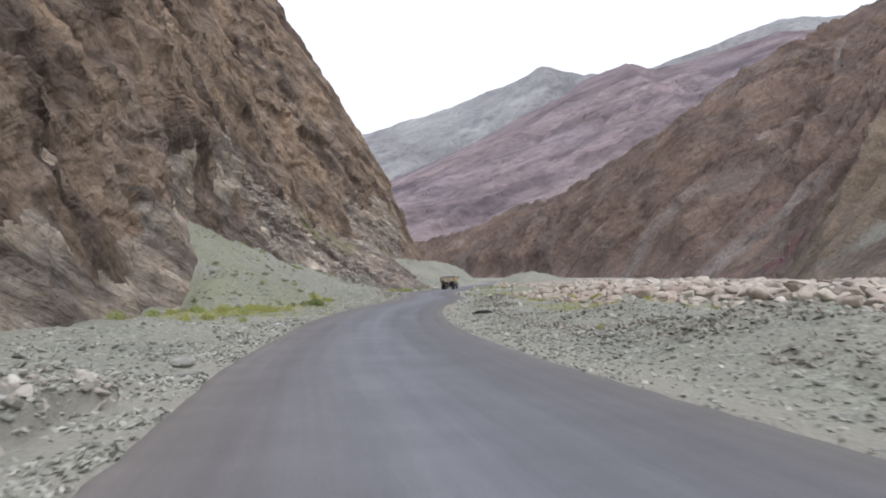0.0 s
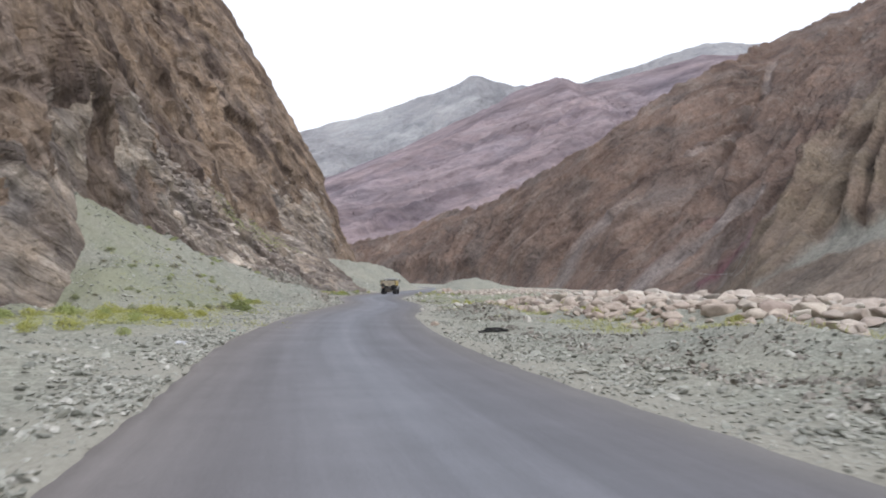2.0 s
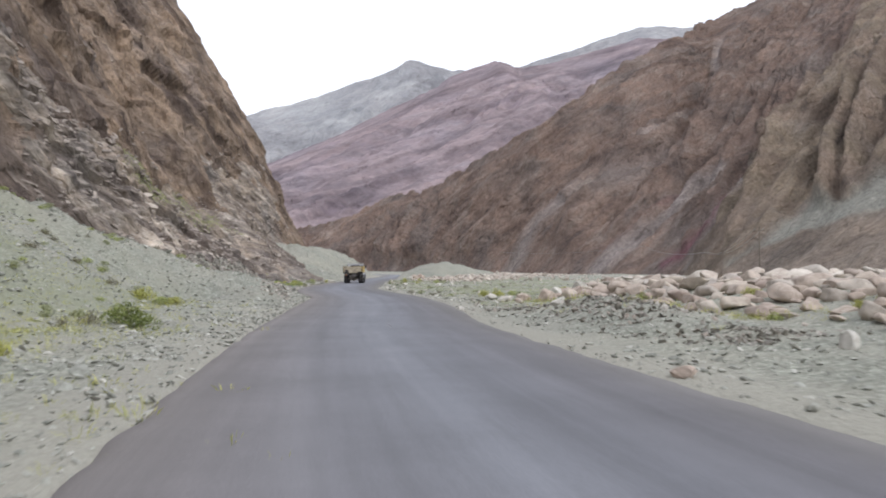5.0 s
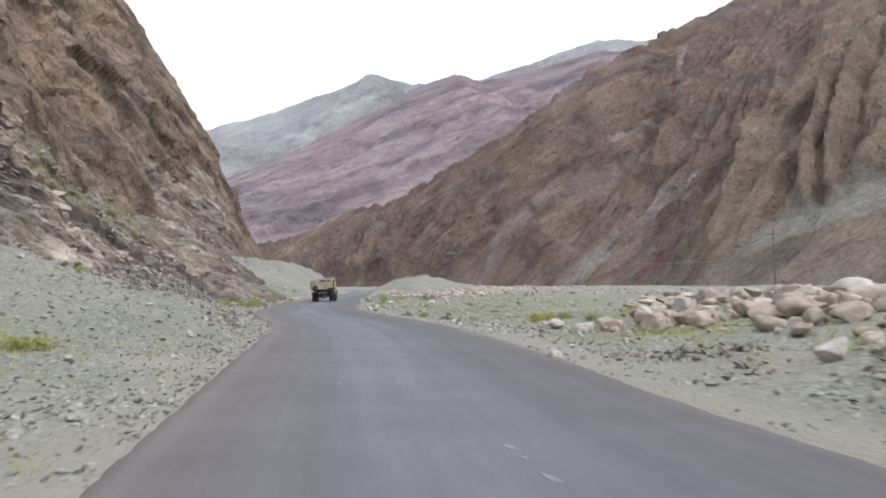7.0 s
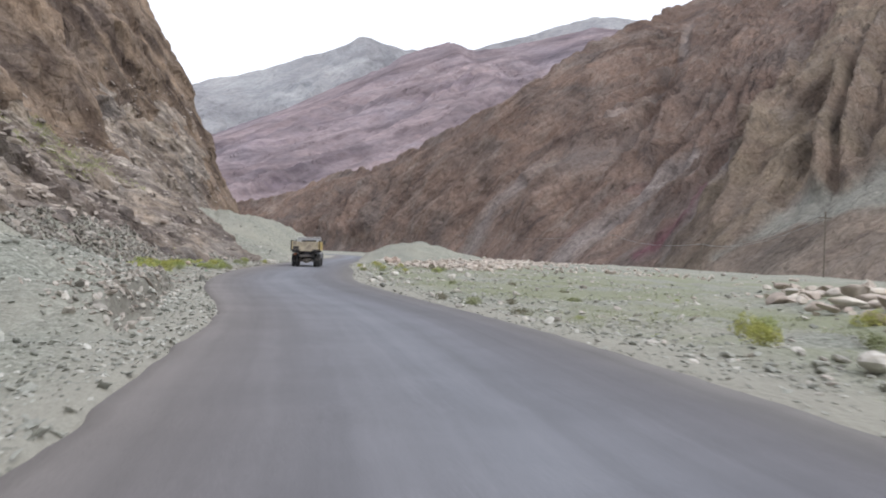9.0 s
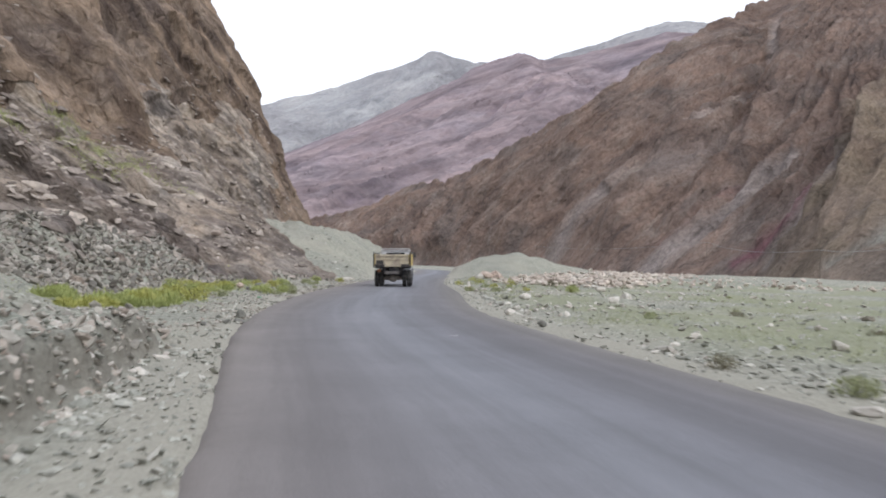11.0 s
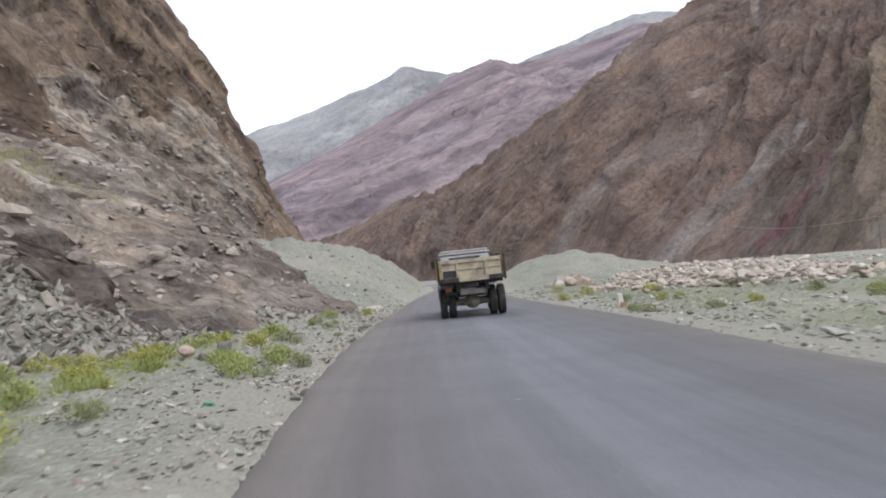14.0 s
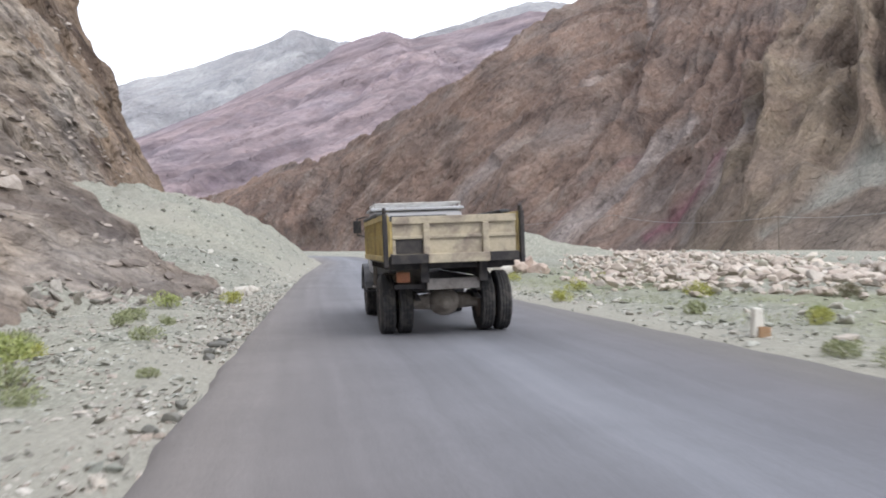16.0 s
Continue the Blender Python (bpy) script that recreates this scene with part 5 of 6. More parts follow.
CLUMPS = []
for k, (sx, sy, w) in enumerate([(-6.3, 116.3, 1.25), (-6.8, 115.5, 1.15), (-7.4, 115.2, 1.1), (-8.0, 114.9, 1.0), (-6.6, 117.3, 1.1), (-7.3, 116.6, 1.2), (-8.2, 116.2, 1.1), (-7.2, 118.2, 1.0), (-6.2, 113.9, 0.8), (-6.9, 114.2, 0.9), (-7.6, 113.8, 0.9), (-6.7, 119.6, 0.9), (-7.7, 118.0, 1.0), (-6.6, 121.2, 0.8), (-5.9, 125.2, 0.8), (-5.4, 128.6, 0.8), (-3.5, 128.2, 0.7), (-3.9, 129.4, 0.8), (-8.3, 113.0, 1.0), (-7.7, 112.2, 0.9), (-8.9, 114.0, 1.0), (-8.9, 112.4, 0.9), (-8.0, 111.2, 0.8), (-9.2, 115.2, 0.9)]):
    m = pose(sx, sy, float(ground_z(sx, sy)) - 0.02, 0, 0, 67 * k)
    if k < 3:
        CLUMPS.append(clump_model(k + 1))
        ob = CLUMPS[k]
        ob.matrix_basis = m
    else:
        ob = copy_thing(CLUMPS[k % 3], m)
    ob.scale = (w, w, 0.82 * w)
gy_ = r.uniform(72, 160, 9000)
gx_ = road_right(gy_) + 1.2 + np.abs(r.normal(0, 9, len(gy_)))
keep = (fbm(xyz(gx_ * 0.16, gy_ * 0.16, 4), 4) > 0.0) & (gx_ < np.interp(gy_, FIELD_Y, FIELD_X) + 4)
gx_, gy_ = gx_[keep], gy_[keep]
grass("grass", gx_, gy_, r.uniform(0.07, 0.22, len(gx_)), LEAF_GREY, "thin dry grey-green grass on the river flat", per=10, seed=4)
gy_ = r.uniform(30, 80, 1400)
gx_ = np.interp(gy_, FIELD_Y, FIELD_X) + r.normal(-0.4, 1.0, len(gy_))
keep = fbm(xyz(gx_ * 0.2, gy_ * 0.2, 14), 2) > 0.0
gx_, gy_ = gx_[keep], gy_[keep]
grass("grass", gx_, gy_, r.uniform(0.12, 0.35, len(gx_)), LEAF_YELLOW, "yellow grass along the edge of the boulders", seed=5)
gy_ = np.concatenate([r.uniform(46, 62, 1500), r.uniform(60, 84, 900)])
gx_ = np.interp(gy_, [46, 55, 62, 84], [-11, -13, -12.5, -12]) + r.normal(0, 2.6, len(gy_))
grass("grass", gx_, gy_, r.uniform(0.10, 0.3, len(gx_)), LEAF_YELLOW, "sparse yellow-green grass below the cliff", seed=6)
# a thin green patch on the ledge above the rubble
pick = (CY > 116) & (CY < 150) & (CV > 0.17) & (CV < 0.31) & (fbm(P / 6, 2) > -0.12)
spots = P[pick][r.permutation(int(pick.sum()))[:3400]]
grass("grass", spots[:, 0], spots[:, 1], r.uniform(0.18, 0.45, len(spots)), LEAF_GREEN, "thin green growth on the tan rock ledge", z=spots[:, 2] - 0.02, per=9, seed=7)


# ---- things by the road ----
def add_box(bm, x0, x1, y0, y1, z0, z1, bevel=0.01):
    made = bmesh.ops.create_cube(bm, size=1, matrix=Matrix.Translation(((x0 + x1) / 2, (y0 + y1) / 2, (z0 + z1) / 2)) @ Matrix.Diagonal((x1 - x0, y1 - y0, z1 - z0, 1)))
    if bevel:
        edges = list({e for v in made["verts"] for e in v.link_edges})
        bmesh.ops.bevel(bm, geom=edges, offset=bevel, segments=2, affect="EDGES", profile=0.6)
    return bm


def box(x0, x1, y0, y1, z0, z1, bevel=0.01):
    return add_box(bmesh.new(), x0, x1, y0, y1, z0, z1, bevel)


def add_rod(bm, a, b, radius, sides=10, radius2=None):
    a, b = Vector(a), Vector(b)
    m = Matrix.Translation((a + b) / 2) @ (b - a).to_track_quat("Z", "Y").to_matrix().to_4x4()
    bmesh.ops.create_cone(bm, cap_ends=True, segments=sides, radius1=radius, radius2=radius if radius2 is None else radius2, depth=(b - a).length, matrix=m)
    return bm


def rod(a, b, radius, sides=10, radius2=None):
    return add_rod(bmesh.new(), a, b, radius, sides, radius2)


def lathe(profile, sides=40):
    """Turned about the x axis: profile of (x, radius)."""
    bm = bmesh.new()
    rings = [[bm.verts.new((px, pr * math.cos(6.28318 * k / sides), pr * math.sin(6.28318 * k / sides))) for k in range(sides)] for px, pr in profile]
    for a, b in zip(rings, rings[1:]):
        for k in range(sides):
            bm.faces.new((a[k], a[(k + 1) % sides], b[(k + 1) % sides], b[k]))
    bm.faces.new(rings[0])
    bm.faces.new(rings[-1][::-1])
    bmesh.ops.recalc_face_normals(bm, faces=bm.faces)
    for f in bm.faces:
        f.smooth = len(f.verts) == 4
    return bm


def paint(name, colour, wear, rough=0.6, metal=0.0, scale=3.0, amount=0.45):
    """Weathered paint: grime and scuffs at two scales."""
    m, n, l, b = material(name, rough, metal)
    b.inputs["Specular IOR Level"].default_value = 0.4
    big = noise_node(n, l, local(n, l), scale, 7, 0.68, 0.6)
    small = noise_node(n, l, local(n, l), scale * 9, 5, 0.7)
    c = mix(n, l, ramp(n, l, big, [(amount, (0, 0, 0)), (amount + 0.22, (1, 1, 1))]), colour, wear)
    c = mix(n, l, 0.5, c, ramp(n, l, small, [(0.3, (0.36, 0.36, 0.36)), (0.7, (0.62, 0.62, 0.62))]), "OVERLAY")
    l.new(c, b.inputs["Base Color"])
    bump(n, l, b, small, 0.2, 0.004)
    return m


YELLOW = paint("faded_yellow_paint", (0.53, 0.42, 0.18), (0.28, 0.21, 0.11), 0.65, 0, 2.6, 0.47)
TAIL = paint("scuffed_cream_paint", (0.49, 0.43, 0.32), (0.24, 0.20, 0.17), 0.65, 0, 2.2, 0.45)
BLACKENED = paint("blackened_steel", (0.032, 0.030, 0.032), (0.085, 0.075, 0.068), 0.7, 0, 4)
CABGREY = paint("pale_grey_cab_paint", (0.50, 0.51, 0.54), (0.38, 0.38, 0.39), 0.45, 0, 2, 0.55)
GUARD = paint("grey_mudguard_paint", (0.12, 0.125, 0.14), (0.22, 0.215, 0.21), 0.55, 0, 4)
TARP = paint("black_rubber_sheet", (0.035, 0.04, 0.048), (0.11, 0.11, 0.11), 0.6, 0, 5)
BEAM = paint("dusty_grey_steel", (0.27, 0.25, 0.235), (0.16, 0.14, 0.13), 0.6, 0.2, 3)
DUSTY = paint("dust_covered_iron", (0.36, 0.32, 0.275), (0.20, 0.17, 0.15), 0.85, 0, 5)
RUBBER = paint("dusty_tyre_rubber", (0.038, 0.038, 0.040), (0.12, 0.11, 0.10), 0.85, 0, 6, 0.48)
RIM = paint("rusty_brown_rim_paint", (0.20, 0.14, 0.115), (0.34, 0.30, 0.26), 0.75, 0, 6)
LAMP_RED = paint("faded_orange_lamp_housing", (0.33, 0.13, 0.06), (0.22, 0.10, 0.06), 0.5, 0, 6)
CHROME = paint("worn_chrome", (0.5, 0.5, 0.5), (0.25, 0.24, 0.23), 0.3, 0.9, 8)
GLASS, _n, _l, _b = material("dark_cab_glass", 0.08)
_b.inputs["Base Color"].default_value = (0.03, 0.035, 0.04, 1)
_b.inputs["Specular IOR Level"].default_value = 0.6


RAILS = paint("pale_steel_rails", (0.62, 0.62, 0.60), (0.40, 0.39, 0.37), 0.45, 0.3, 5)


def tyre(parent, x, y, width, radius, front):
    """One tyre with its rim; x is the inner side's mirror."""
    w, s = width / 2, 1 if x > 0 else -1
    prof = [(-w * 0.75, radius * 0.58), (-w, radius * 0.72), (-w, radius * 0.88), (-w * 0.82, radius * 0.985)]
    for k in range(4):
        c = -w * 0.62 + k * w * 0.41
        prof += [(c - w * 0.13, radius), (c + w * 0.10, radius), (c + w * 0.12, radius * 0.972), (c + w * 0.20, radius * 0.972)]
    prof = prof[:-2] + [(w * 0.82, radius * 0.985), (w, radius * 0.88), (w, radius * 0.72), (w * 0.75, radius * 0.58)]
    wheel = part("wheel", lathe(prof), RUBBER, parent)
    wheel.location = (x, y, radius)
    dish = 0.35 if front else -0.55
    rim = [(-w * 0.8, radius * 0.56), (w * 0.78 * 1, radius * 0.585), (w * 0.70, radius * 0.53), (w * (dish + 0.1), radius * 0.42), (w * dish, radius * 0.22), (w * (dish + 0.45), radius * 0.20), (w * (dish + 0.55), radius * 0.10)]
    rim_bm = lathe([(s * a, b) for a, b in rim], 32)
    for k in range(8):
        a = k * math.pi / 4
        p = Vector((s * w * (dish + 0.08), radius * 0.31 * math.cos(a), radius * 0.31 * math.sin(a)))
        add_rod(rim_bm, p, p + Vector((s * 0.05, 0, 0)), 0.016, 6)
    part("rim", rim_bm, RIM, wheel, "rusty brown steel rim with a ring of bolts")
    return wheel


def dump_truck(m):
    """Bonneted dump truck; the origin lies on the road below the rear axle, y ahead."""
    t = tagged(new("dump_truck"), "old bonneted dump truck with a faded yellow tipper bed", "truck")
    # running gear
    for s in (-1, 1):
        tyre(t, s * 1.01, 0, 0.25, 0.52, False)
        tyre(t, s * 0.71, 0, 0.25, 0.52, False)
        tyre(t, s * 0.95, 4.2, 0.26, 0.51, True)
        rail = box(s * 0.43 - 0.04, s * 0.43 + 0.04, -1.0, 5.0, 0.76, 0.98, 0.008)
        part("chassis_rail", rail, BLACKENED, t)
        sub = box(s * 0.48 - 0.06, s * 0.48 + 0.06, -1.25, 2.7, 1.0, 1.16, 0.01)
        part("sub_frame", sub, BLACKENED, t)
        spring = bmesh.new()
        for k in range(5):
            add_box(spring, s * 0.52 - 0.04, s * 0.52 + 0.04, -0.62 + 0.09 * k, 0.62 - 0.09 * k, 0.60 + 0.022 * k, 0.618 + 0.022 * k, 0)
        part("leaf_spring", spring, BLACKENED, t)
        hang = box(s * 0.48 - 0.07, s * 0.48 + 0.07, -1.25, -0.95, 0.92, 1.3, 0.02)
        part("hinge_bracket", hang, BLACKENED, t)
    axle = bmesh.new()
    bmesh.ops.create_uvsphere(axle, u_segments=20, v_segments=12, radius=0.27, matrix=Matrix.Translation((0, -0.05, 0.53)) @ Matrix.Diagonal((1.05, 0.9, 0.9, 1)))
    add_rod(axle, (-0.9, 0, 0.52), (-0.2, 0, 0.54), 0.075, 14, 0.15)
    add_rod(axle, (0.2, 0, 0.54), (0.9, 0, 0.52), 0.15, 14, 0.075)
    add_rod(axle, (0, -0.34, 0.53), (0, -0.25, 0.53), 0.11, 14)
    for f in axle.faces:
        f.smooth = True
    part("rear_axle", axle, DUSTY, t, "dust-covered round differential and axle")
    shaft = rod((0, 0.2, 0.6), (0, 3.6, 0.72), 0.05, 12)
    part("drive_shaft", shaft, BLACKENED, t)
    front = box(-0.8, 0.8, 4.14, 4.26, 0.44, 0.56, 0.02)
    part("front_axle", front, BLACKENED, t)
    beam = box(-0.43, 0.43, -1.12, -1.02, 0.80, 0.98, 0.012)
    for bx in (-0.28, 0.0, 0.28):
        add_rod(beam, (bx, -1.14, 0.89), (bx, -1.11, 0.89), 0.022, 8)
    part("rear_beam", beam, BEAM, t, "dusty grey steel cross beam with bolts")
    low = box(-0.95, -0.43, -1.0, -0.92, 0.82, 0.90, 0.01)
    part("lamp_bracket", low, BLACKENED, t)
    lamp = box(-0.92, -0.70, -1.06, -0.94, 0.93, 1.10, 0.02)
    add_box(lamp, -0.90, -0.82, -1.075, -1.055, 0.96, 1.07, 0.008)
    part("tail_lamp", lamp, LAMP_RED, t, "faded orange tail lamp housing")
    hook = box(0.55, 0.82, -1.15, -0.80, 1.12, 1.26, 0.02)
    part("latch_box", hook, BLACKENED, t)
    # tipper bed
    z0, z1, y0, y1, w = 1.36, 2.0, -1.35, 2.75, 1.06
    part("bed_floor", box(-w, w, y0, y1, z0 - 0.12, z0, 0.01), BLACKENED, t)
    for k in range(6):
        yy = y0 + 0.3 + k * 0.7
        part("cross_member", box(-w + 0.02, w - 0.02, yy - 0.04, yy + 0.04, z0 - 0.22, z0 - 0.12, 0.006), BLACKENED, t)
    for s in (-1, 1):
        side = part("bed_side", box(s * w - 0.025, s * w + 0.025, y0 + 0.03, y1, z0, z1, 0.006), YELLOW, t, "faded yellow ribbed steel side wall")
        for k in range(9):
            yy = y0 + 0.25 + k * (y1 - y0 - 0.3) / 8
            part("rib", box(s * (w + 0.055) - 0.035, s * (w + 0.055) + 0.035, yy - 0.04, yy + 0.04, z0, z1 - 0.05, 0.008), YELLOW, side)
        part("middle_rail", box(s * (w + 0.045) - 0.022, s * (w + 0.045) + 0.022, y0 + 0.05, y1, z0 + 0.31, z0 + 0.36, 0.006), YELLOW, side)
        part("lower_rail", box(s * (w + 0.05) - 0.05, s * (w + 0.05) + 0.05, y0 + 0.05, y1, z0 - 0.07, z0 + 0.02, 0.01), YELLOW, side)
        part("top_rail", box(s * (w + 0.04) - 0.055, s * (w + 0.04) + 0.055, y0 + 0.05, y1, z1 - 0.06, z1 + 0.03, 0.012), YELLOW, side)
        edge = box(s * (w + 0.02) - 0.09, s * (w + 0.02) + 0.09, y0 + 1.0, y1 + 0.02, z1 + 0.034, z1 + 0.10, 0.03)
        part("rubber_edge", edge, TARP, side, "black rubber sheet folded over the top rail")
        post = box(s * (w + 0.05) - 0.035, s * (w + 0.05) + 0.035, y0 - 0.06, y0 + 0.06, z0 - 0.16, z1 + 0.04, 0.012)
        for k in range(5):
            a0, a1 = k * 0.75, (k + 1) * 0.75
            c = Vector((s * (w + 0.05), y0 + 0.06, z1 + 0.05))
            add_rod(post, c + 0.075 * Vector((0, -math.cos(a0), math.sin(a0))), c + 0.075 * Vector((0, -math.cos(a1), math.sin(a1))), 0.026, 8)
        part("corner_post", post, BLACKENED, t, "black corner post with a curled hinge hook")
    head = part("headboard", box(-w, w, y1, y1 + 0.05, z0, z1 + 0.03, 0.01), YELLOW, t)
    for hx in (-0.6, 0, 0.6):
        part("rib", box(hx - 0.04, hx + 0.04, y1 + 0.052, y1 + 0.12, z0, z1 - 0.02, 0.008), YELLOW, head)
    gate = part("tailgate", box(-w + 0.06, w - 0.06, y0 - 0.03, y0 + 0.01, z0 - 0.08, z1 - 0.02, 0.006), TAIL, t, "scuffed cream tailgate with raised ribs")
    for hz, hh, dd in ((z1 - 0.07, 0.06, 0.05), (z0 + 0.30, 0.025, 0.035)):
        part("rail", box(-w + 0.06, w - 0.06, y0 - 0.032 - dd, y0 - 0.032, hz - hh, hz + hh, 0.01), TAIL, gate)
    for hx in (-0.46, 0.50):
        part("rib", box(hx - 0.05, hx + 0.05, y0 - 0.092, y0 - 0.032, z0 + 0.02, z1 - 0.13, 0.01), TAIL, gate)
    part("lower_rail", box(-0.44, 0.56, y0 - 0.10, y0 - 0.032, z0 - 0.12, z0 + 0.03, 0.012), TAIL, gate, "scuffed lower tailgate rail")
    for a, b in ((-w + 0.02, -0.445), (0.565, w - 0.02)):
        part("burnt_rail", box(a, b, y0 - 0.10, y0 - 0.032, z0 - 0.12, z0 + 0.03, 0.012), BLACKENED, gate, "blackened end of the lower rail")
    part("burnt_panel", box(-w + 0.11, -0.52, y0 - 0.036, y0 - 0.031, z0 + 0.04, z0 + 0.27, 0.0), BLACKENED, gate, "blackened corner panel of the tailgate")
    # cab
    cab = bmesh.new()
    c = [(-0.98, 0.98, 2.95, 4.25, 0.95, 1.72), (-0.95, 0.95, 2.98, 4.15, 1.72, 2.26)]
    add_box(cab, *c[0], 0.06)
    add_box(cab, *c[1], 0.10)
    part("cab_body", cab, CABGREY, t, "pale grey painted steel cab")
    roof = box(-0.99, 0.99, 2.94, 4.28, 2.265, 2.33, 0.028)
    part("cab_roof", roof, CABGREY, t)
    rack = bmesh.new()
    for s in (-1, 1):
        add_rod(rack, (s * 0.9, 2.95, 2.41), (s * 0.9, 4.3, 2.41), 0.018)
        for yy in (3.0, 3.6, 4.25):
            add_rod(rack, (s * 0.9, yy, 2.32), (s * 0.9, yy, 2.41), 0.014)
    for yy in (2.95, 3.4, 3.85, 4.3):
        add_rod(rack, (-0.9, yy, 2.41), (0.9, yy, 2.41), 0.018)
    part("roof_rack", rack, RAILS, t, "pale grey steel roof rack rails")
    part("rear_window", box(-0.6, 0.6, 2.955, 2.975, 1.82, 2.16, 0.006), GLASS, t)
    part("windscreen", box(-0.84, 0.84, 4.15, 4.17, 1.78, 2.18, 0.006), GLASS, t)
    for s in (-1, 1):
        door = part("cab_door", box(s * 0.985 - 0.012, s * 0.985 + 0.012, 3.42, 4.12, 1.0, 1.74, 0.012), CABGREY, t)
        part("door_handle", box(s * 1.01 - 0.012, s * 1.01 + 0.012, 3.48, 3.62, 1.55, 1.58, 0.006), CHROME, door)
        part("side_window", box(s * 0.955 - 0.008, s * 0.955 + 0.008, 3.62, 4.08, 1.80, 2.16, 0.004), GLASS, t)
        vent = part("louvre_panel", box(s * 0.952 - 0.006, s * 0.952 + 0.006, 3.10, 3.50, 1.80, 2.20, 0.002), CABGREY, t)
        for k in range(8):
            part("slat", box(s * 0.968 - 0.012, s * 0.968 + 0.012, 3.13, 3.47, 1.83 + 0.043 * k, 1.852 + 0.043 * k, 0.004), CABGREY, vent)
        arm = add_rod(rod((s * 0.98, 4.2, 1.75), (s * 1.2, 4.32, 1.80), 0.014), (s * 0.98, 4.2, 2.2), (s * 1.2, 4.32, 2.16), 0.014)
        arm = add_rod(arm, (s * 1.2, 4.32, 1.78), (s * 1.2, 4.32, 2.18), 0.014)
        mirror = part("side_mirror", arm, BLACKENED, t, "black-framed side mirror on bent rods")
        part("mirror_head", box(s * 1.2 - 0.09, s * 1.2 + 0.09, 4.29, 4.33, 1.84, 2.12, 0.015), BLACKENED, mirror)
        guard = bmesh.new()
        for k in range(9):
            a0, a1 = math.pi * (0.02 + 0.96 * k / 9), math.pi * (0.02 + 0.96 * (k + 1) / 9)
            quad = []
            for xx in (s * 0.72, s * 1.12):
                for rr in (0.60, 0.64):
                    for a in (a0, a1):
                        quad.append(guard.verts.new((xx, 4.2 + rr * math.cos(a), 0.53 + rr * math.sin(a))))
            bmesh.ops.convex_hull(guard, input=quad)
        part("mudguard", guard, GUARD, t, "dark grey curved front mudguard")
        part("head_lamp", lathe([(-0.09, 0.06), (-0.06, 0.105), (0.0, 0.12), (0.02, 0.11), (0.035, 0.0)], 20), CHROME, t).matrix_basis = pose(s * 0.78, 5.28, 1.06, 0, 0, 90)
        part("step", box(s * 0.98 - 0.12, s * 0.98 + 0.12, 3.25, 3.6, 0.62, 0.66, 0.01), BLACKENED, t)
    bonnet = bmesh.new()
    add_box(bonnet, -0.60, 0.60, 4.2, 5.30, 0.95, 1.52, 0.12)
    add_box(bonnet, -0.86, 0.86, 4.2, 5.15, 0.90, 1.22, 0.08)
    part("bonnet", bonnet, CABGREY, t, "pale grey rounded bonnet")
    part("grille", box(-0.5, 0.5, 5.30, 5.33, 0.98, 1.40, 0.01), BLACKENED, t)
    part("front_bumper", box(-1.08, 1.08, 5.34, 5.46, 0.55, 0.75, 0.03), BLACKENED, t)
    # side gear
    tank = lathe([(-0.36, 0.02), (-0.36, 0.25), (-0.34, 0.27), (0.34, 0.27), (0.36, 0.25), (0.36, 0.02)], 24)
    part("fuel_tank", tank, DUSTY, t, "dusty round fuel tank").matrix_basis = pose(-0.74, 1.55, 0.72, 0, 0, 90)
    rack = bmesh.new()
    for yy in (2.25, 2.75):
        add_rod(rack, (-0.98, yy, 1.24), (-0.98, yy, 0.72), 0.022)
    add_box(rack, -1.04, -0.84, 2.2, 2.8, 0.69, 0.73, 0.008)
    part("ladder", rack, BEAM, t, "grey steel step frame under the bed")
    bottle = bmesh.new()
    add_rod(bottle, (-0.72, 2.55, 0.85), (-0.72, 3.05, 0.85), 0.13, 16)
    part("air_tank", bottle, BLACKENED, t)
    t.matrix_basis = m
    return t


dump_truck(pose(3.64, 138.1, float(road_z(138.15)) + 0.022, 0, -1.0, -9.0) @ Matrix.Diagonal((0.97, 0.97, 0.97, 1)))


# ---- poles and wires across the flat ----
POLE_WOOD = paint("weathered_pole_wood", (0.13, 0.11, 0.09), (0.18, 0.155, 0.13), 0.9, 0, 4)
WIRE = paint("grey_wire", (0.25, 0.24, 0.23), (0.3, 0.29, 0.28), 0.5, 0.4, 4)
POLES = [(70, 162), (112, 259), (152, 392), (120, 520)]
tops = []
for px, py in POLES:
    pz = float(ground_z(px, py)) - 0.4
    if py > 380:
        pz = 2.0
    pole = tagged(new("utility_pole"), "thin dark wooden utility pole with a crossarm", "utility pole", "utility poles along the river")
    pole.location = (px, py, pz)
    part("shaft", rod((0, 0, -1), (0, 0, 9.0), 0.11, 10, 0.08), POLE_WOOD, pole)
    part("crossarm", box(-0.9, 0.9, -0.06, 0.06, 8.1, 8.25, 0.01), POLE_WOOD, pole)
    for ix in (-0.75, 0.75):
        part("insulator", rod((ix, 0, 8.25), (ix, 0, 8.45), 0.05, 8), WIRE, pole)
    tops.append(Vector((px, py, pz + 8.45)))
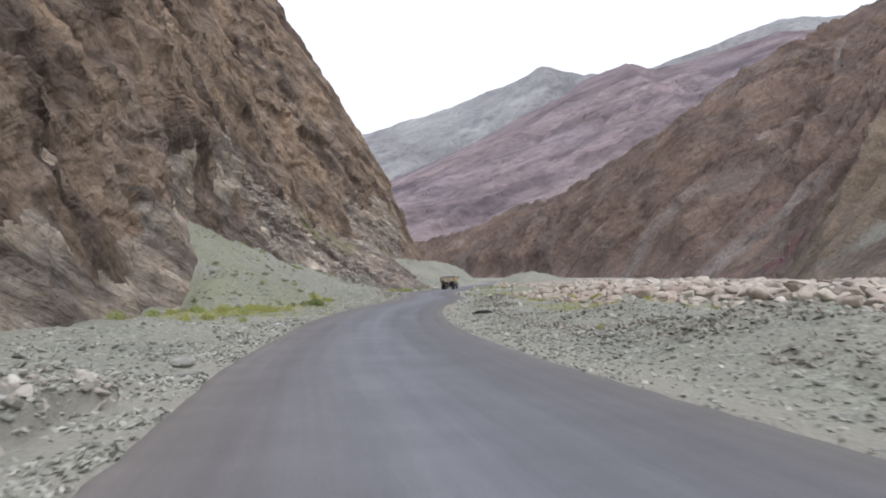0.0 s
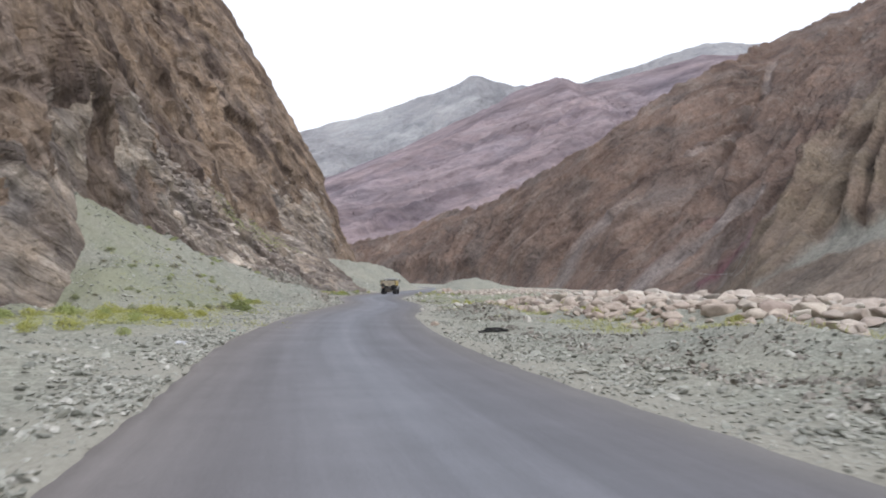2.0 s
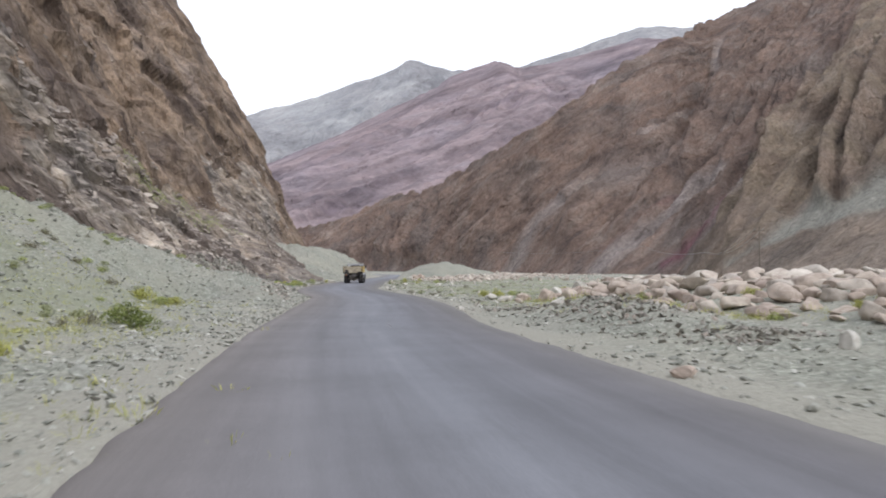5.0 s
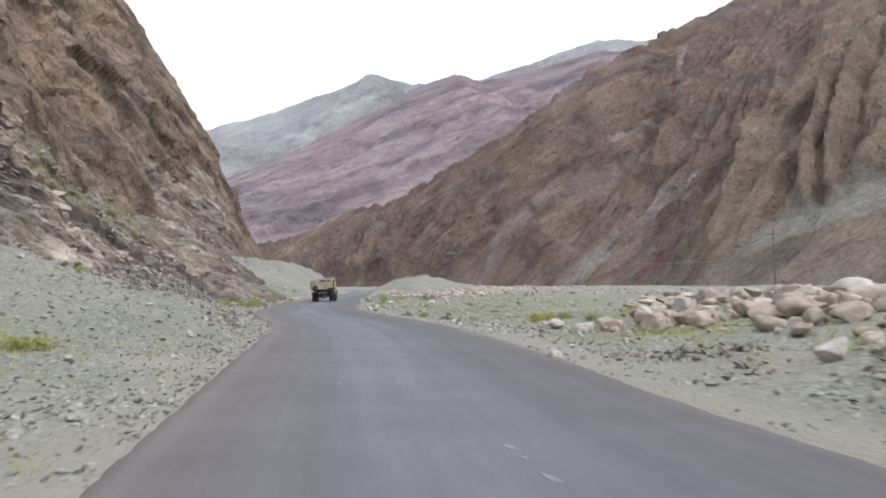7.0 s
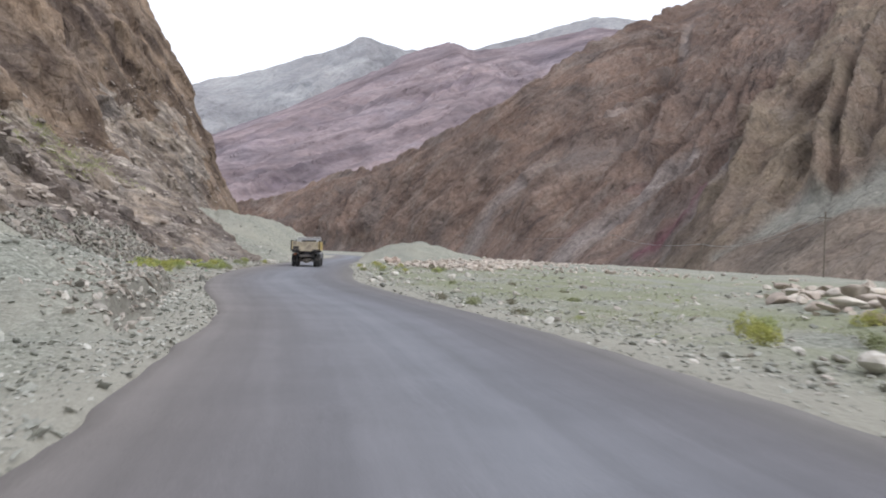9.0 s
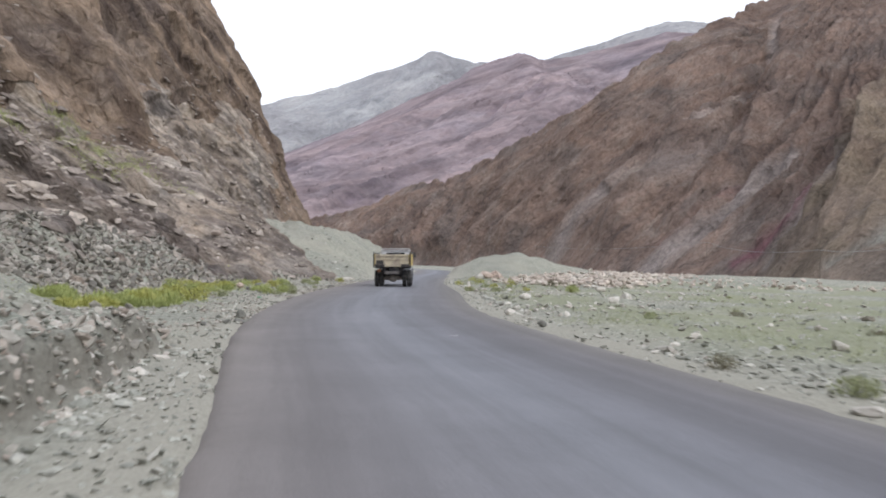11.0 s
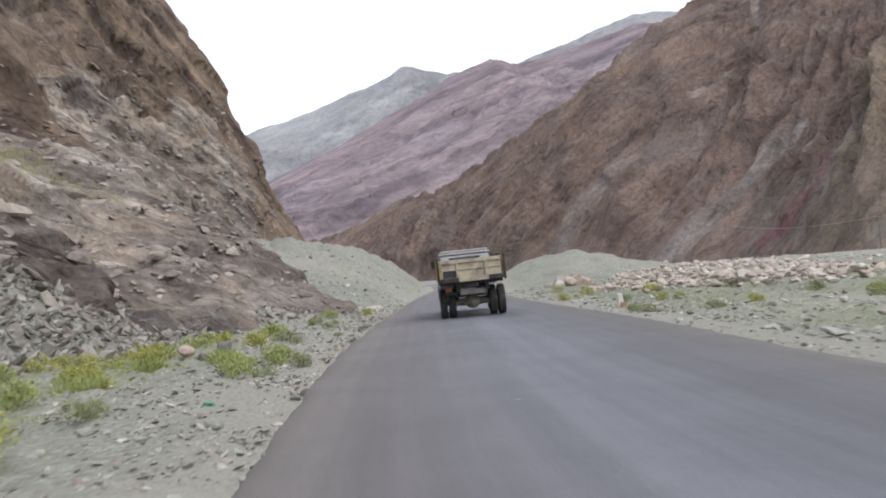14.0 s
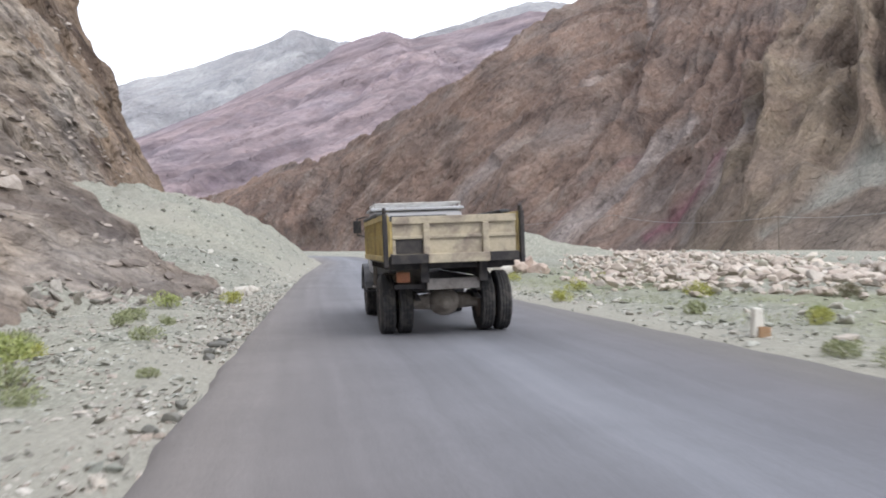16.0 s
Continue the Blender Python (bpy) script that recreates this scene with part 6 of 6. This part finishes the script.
for a, b in zip(tops, tops[1:]):
    for ix in (-0.75, 0.75):
        cu = bpy.data.curves.new("overhead_wire", "CURVE")
        cu.dimensions, cu.bevel_depth, cu.bevel_resolution = "3D", 0.035, 1
        sp = cu.splines.new("POLY")
        sp.points.add(20)
        for k in range(21):
            f = k / 20
            p = a.lerp(b, f)
            sp.points[k].co = (p.x + ix, p.y, p.z - 3.2 * 4 * f * (1 - f) * 0.6, 1)
        ob = new("overhead_wire", cu)
        cu.materials.append(WIRE)
        tagged(ob, "thin grey overhead wire sagging between poles", "wire", "overhead wires")

# ---- roadside marker, debris, litter, paint flecks ----
WHITEWASH = paint("flaking_whitewash", (0.70, 0.68, 0.63), (0.42, 0.36, 0.30), 0.85, 0, 6, 0.55)
RUST = paint("orange_brown_stone_face", (0.34, 0.21, 0.12), (0.42, 0.30, 0.20), 0.9, 0, 6)
mk = tagged(new("marker_stone"), "small whitewashed roadside marker stone with a brown face", "marker stone")
bm = box(-0.11, 0.11, -0.08, 0.08, -0.1, 0.44, 0.03)
for v in bm.verts:
    if v.co.z > 0.2:
        v.co.x = v.co.x * 0.62 - 0.05
part("body", bm, WHITEWASH, mk)
part("brown_face", box(-0.04, 0.15, -0.115, -0.085, -0.05, 0.16, 0.01), RUST, mk, "chipped brown lower face")
mk.matrix_basis = pose(7.75, 135.2, float(ground_z(7.75, 135.2)), 0, 4, -15)

CHAR = paint("black_torn_rubber", (0.018, 0.018, 0.018), (0.05, 0.048, 0.045), 0.8, 0, 6)
r = np.random.RandomState(9)
for k, (px, py, l, w, h, turn) in enumerate([(-0.42, 0.05, 0.30, 0.14, 0.10, 20), (-0.12, -0.06, 0.34, 0.18, 0.16, -12), (0.20, 0.06, 0.32, 0.15, 0.13, 28), (0.46, 0.0, 0.26, 0.10, 0.11, -30), (0.05, 0.2, 0.28, 0.12, 0.12, 5), (-0.55, -0.14, 0.18, 0.08, 0.06, 50)]):
    v, f = ball(3)
    v = v * (1 + 1.1 * ridged(v * 1.6 + 5 * k, 3))[:, None] * np.array([0.62 * l, 0.5 * w, 0.5 * h])
    ob = new("rubber_scrap", mesh_from("rubber_scrap", v, f, False))
    ob.data.materials.append(CHAR)
    ob.matrix_world = pose(3.0 + 0.75 * px, 45.3 + py, float(ground_z(3.0 + 0.75 * px, 45.3 + py)) + 0.22 * h, 0, 0, turn)
    tagged(ob, "torn crumpled black rubber scrap lying on gravel", "debris", "rubber scraps by the road")


def litter(x, y, size, colour, label, seed):
    """A crumpled plastic bag."""
    v, f = ball(2)
    v = v * (1 + 0.9 * fbm(v * 1.7 + seed, 3))[:, None] * np.array([1, 0.7, 0.4])
    ob = new("plastic_bag", mesh_from("plastic_bag", v * size, f, False))
    ob.data.materials.append(paint("thin_plastic", colour, tuple(0.7 * c for c in colour), 0.4, 0, 9))
    ob.location = (x, y, float(ground_z(x, y)) + 0.25 * size)
    return tagged(ob, label, "litter")


litter(-6.8, 38.9, 0.16, (0.62, 0.64, 0.68), "crumpled white plastic bag on the gravel", 3)
litter(-6.2, 45.0, 0.08, (0.16, 0.40, 0.36), "crumpled teal plastic wrapper on the gravel", 5)
litter(-3.5, 122.1, 0.08, (0.10, 0.36, 0.19), "crumpled green plastic wrapper on the gravel", 7)

FLECK = paint("worn_road_paint", (0.30, 0.305, 0.32), (0.19, 0.19, 0.205), 0.8, 0, 12, 0.45)
for k, (fx_, fy_, l, w) in enumerate([(-1.27, 62.6, 0.14, 0.045), (-1.36, 61.3, 0.16, 0.035), (-1.31, 62.1, 0.05, 0.03), (-2.2, 68.8, 0.10, 0.04), (-2.02, 72.0, 0.12, 0.04), (0.62, 108.1, 0.06, 0.07), (1.42, 104.7, 0.10, 0.12), (-0.9, 73.9, 0.06, 0.06), (-0.44, 17.85, 0.05, 0.03), (0.12, 119.3, 0.05, 0.03)]):
    bm = bmesh.new()
    ring = []
    for q in range(12):
        a = q * math.pi / 6
        j = 0.75 + 0.45 * abs(math.sin(q * 2.3 + k))
        ring.append(bm.verts.new((w * j * math.cos(a), l * j * math.sin(a), 0.003)))
    bm.faces.new(ring)
    ext = bmesh.ops.extrude_face_region(bm, geom=bm.faces[:])
    for v in ext["geom"]:
        if isinstance(v, bmesh.types.BMVert):
            v.co.z -= 0.006
    bmesh.ops.recalc_face_normals(bm, faces=bm.faces)
    c0 = 0.5 * float(road_left(fy_) + road_right(fy_))
    half = 0.5 * float(road_right(fy_) - road_left(fy_))
    ob = part("paint_fleck", bm, FLECK, road)
    ob.matrix_basis = pose(fx_, fy_, float(road_z(fy_)) + 0.03 * (1 - min(1, ((fx_ - c0) / half) ** 2)) + 0.002, 0, 0, 8)
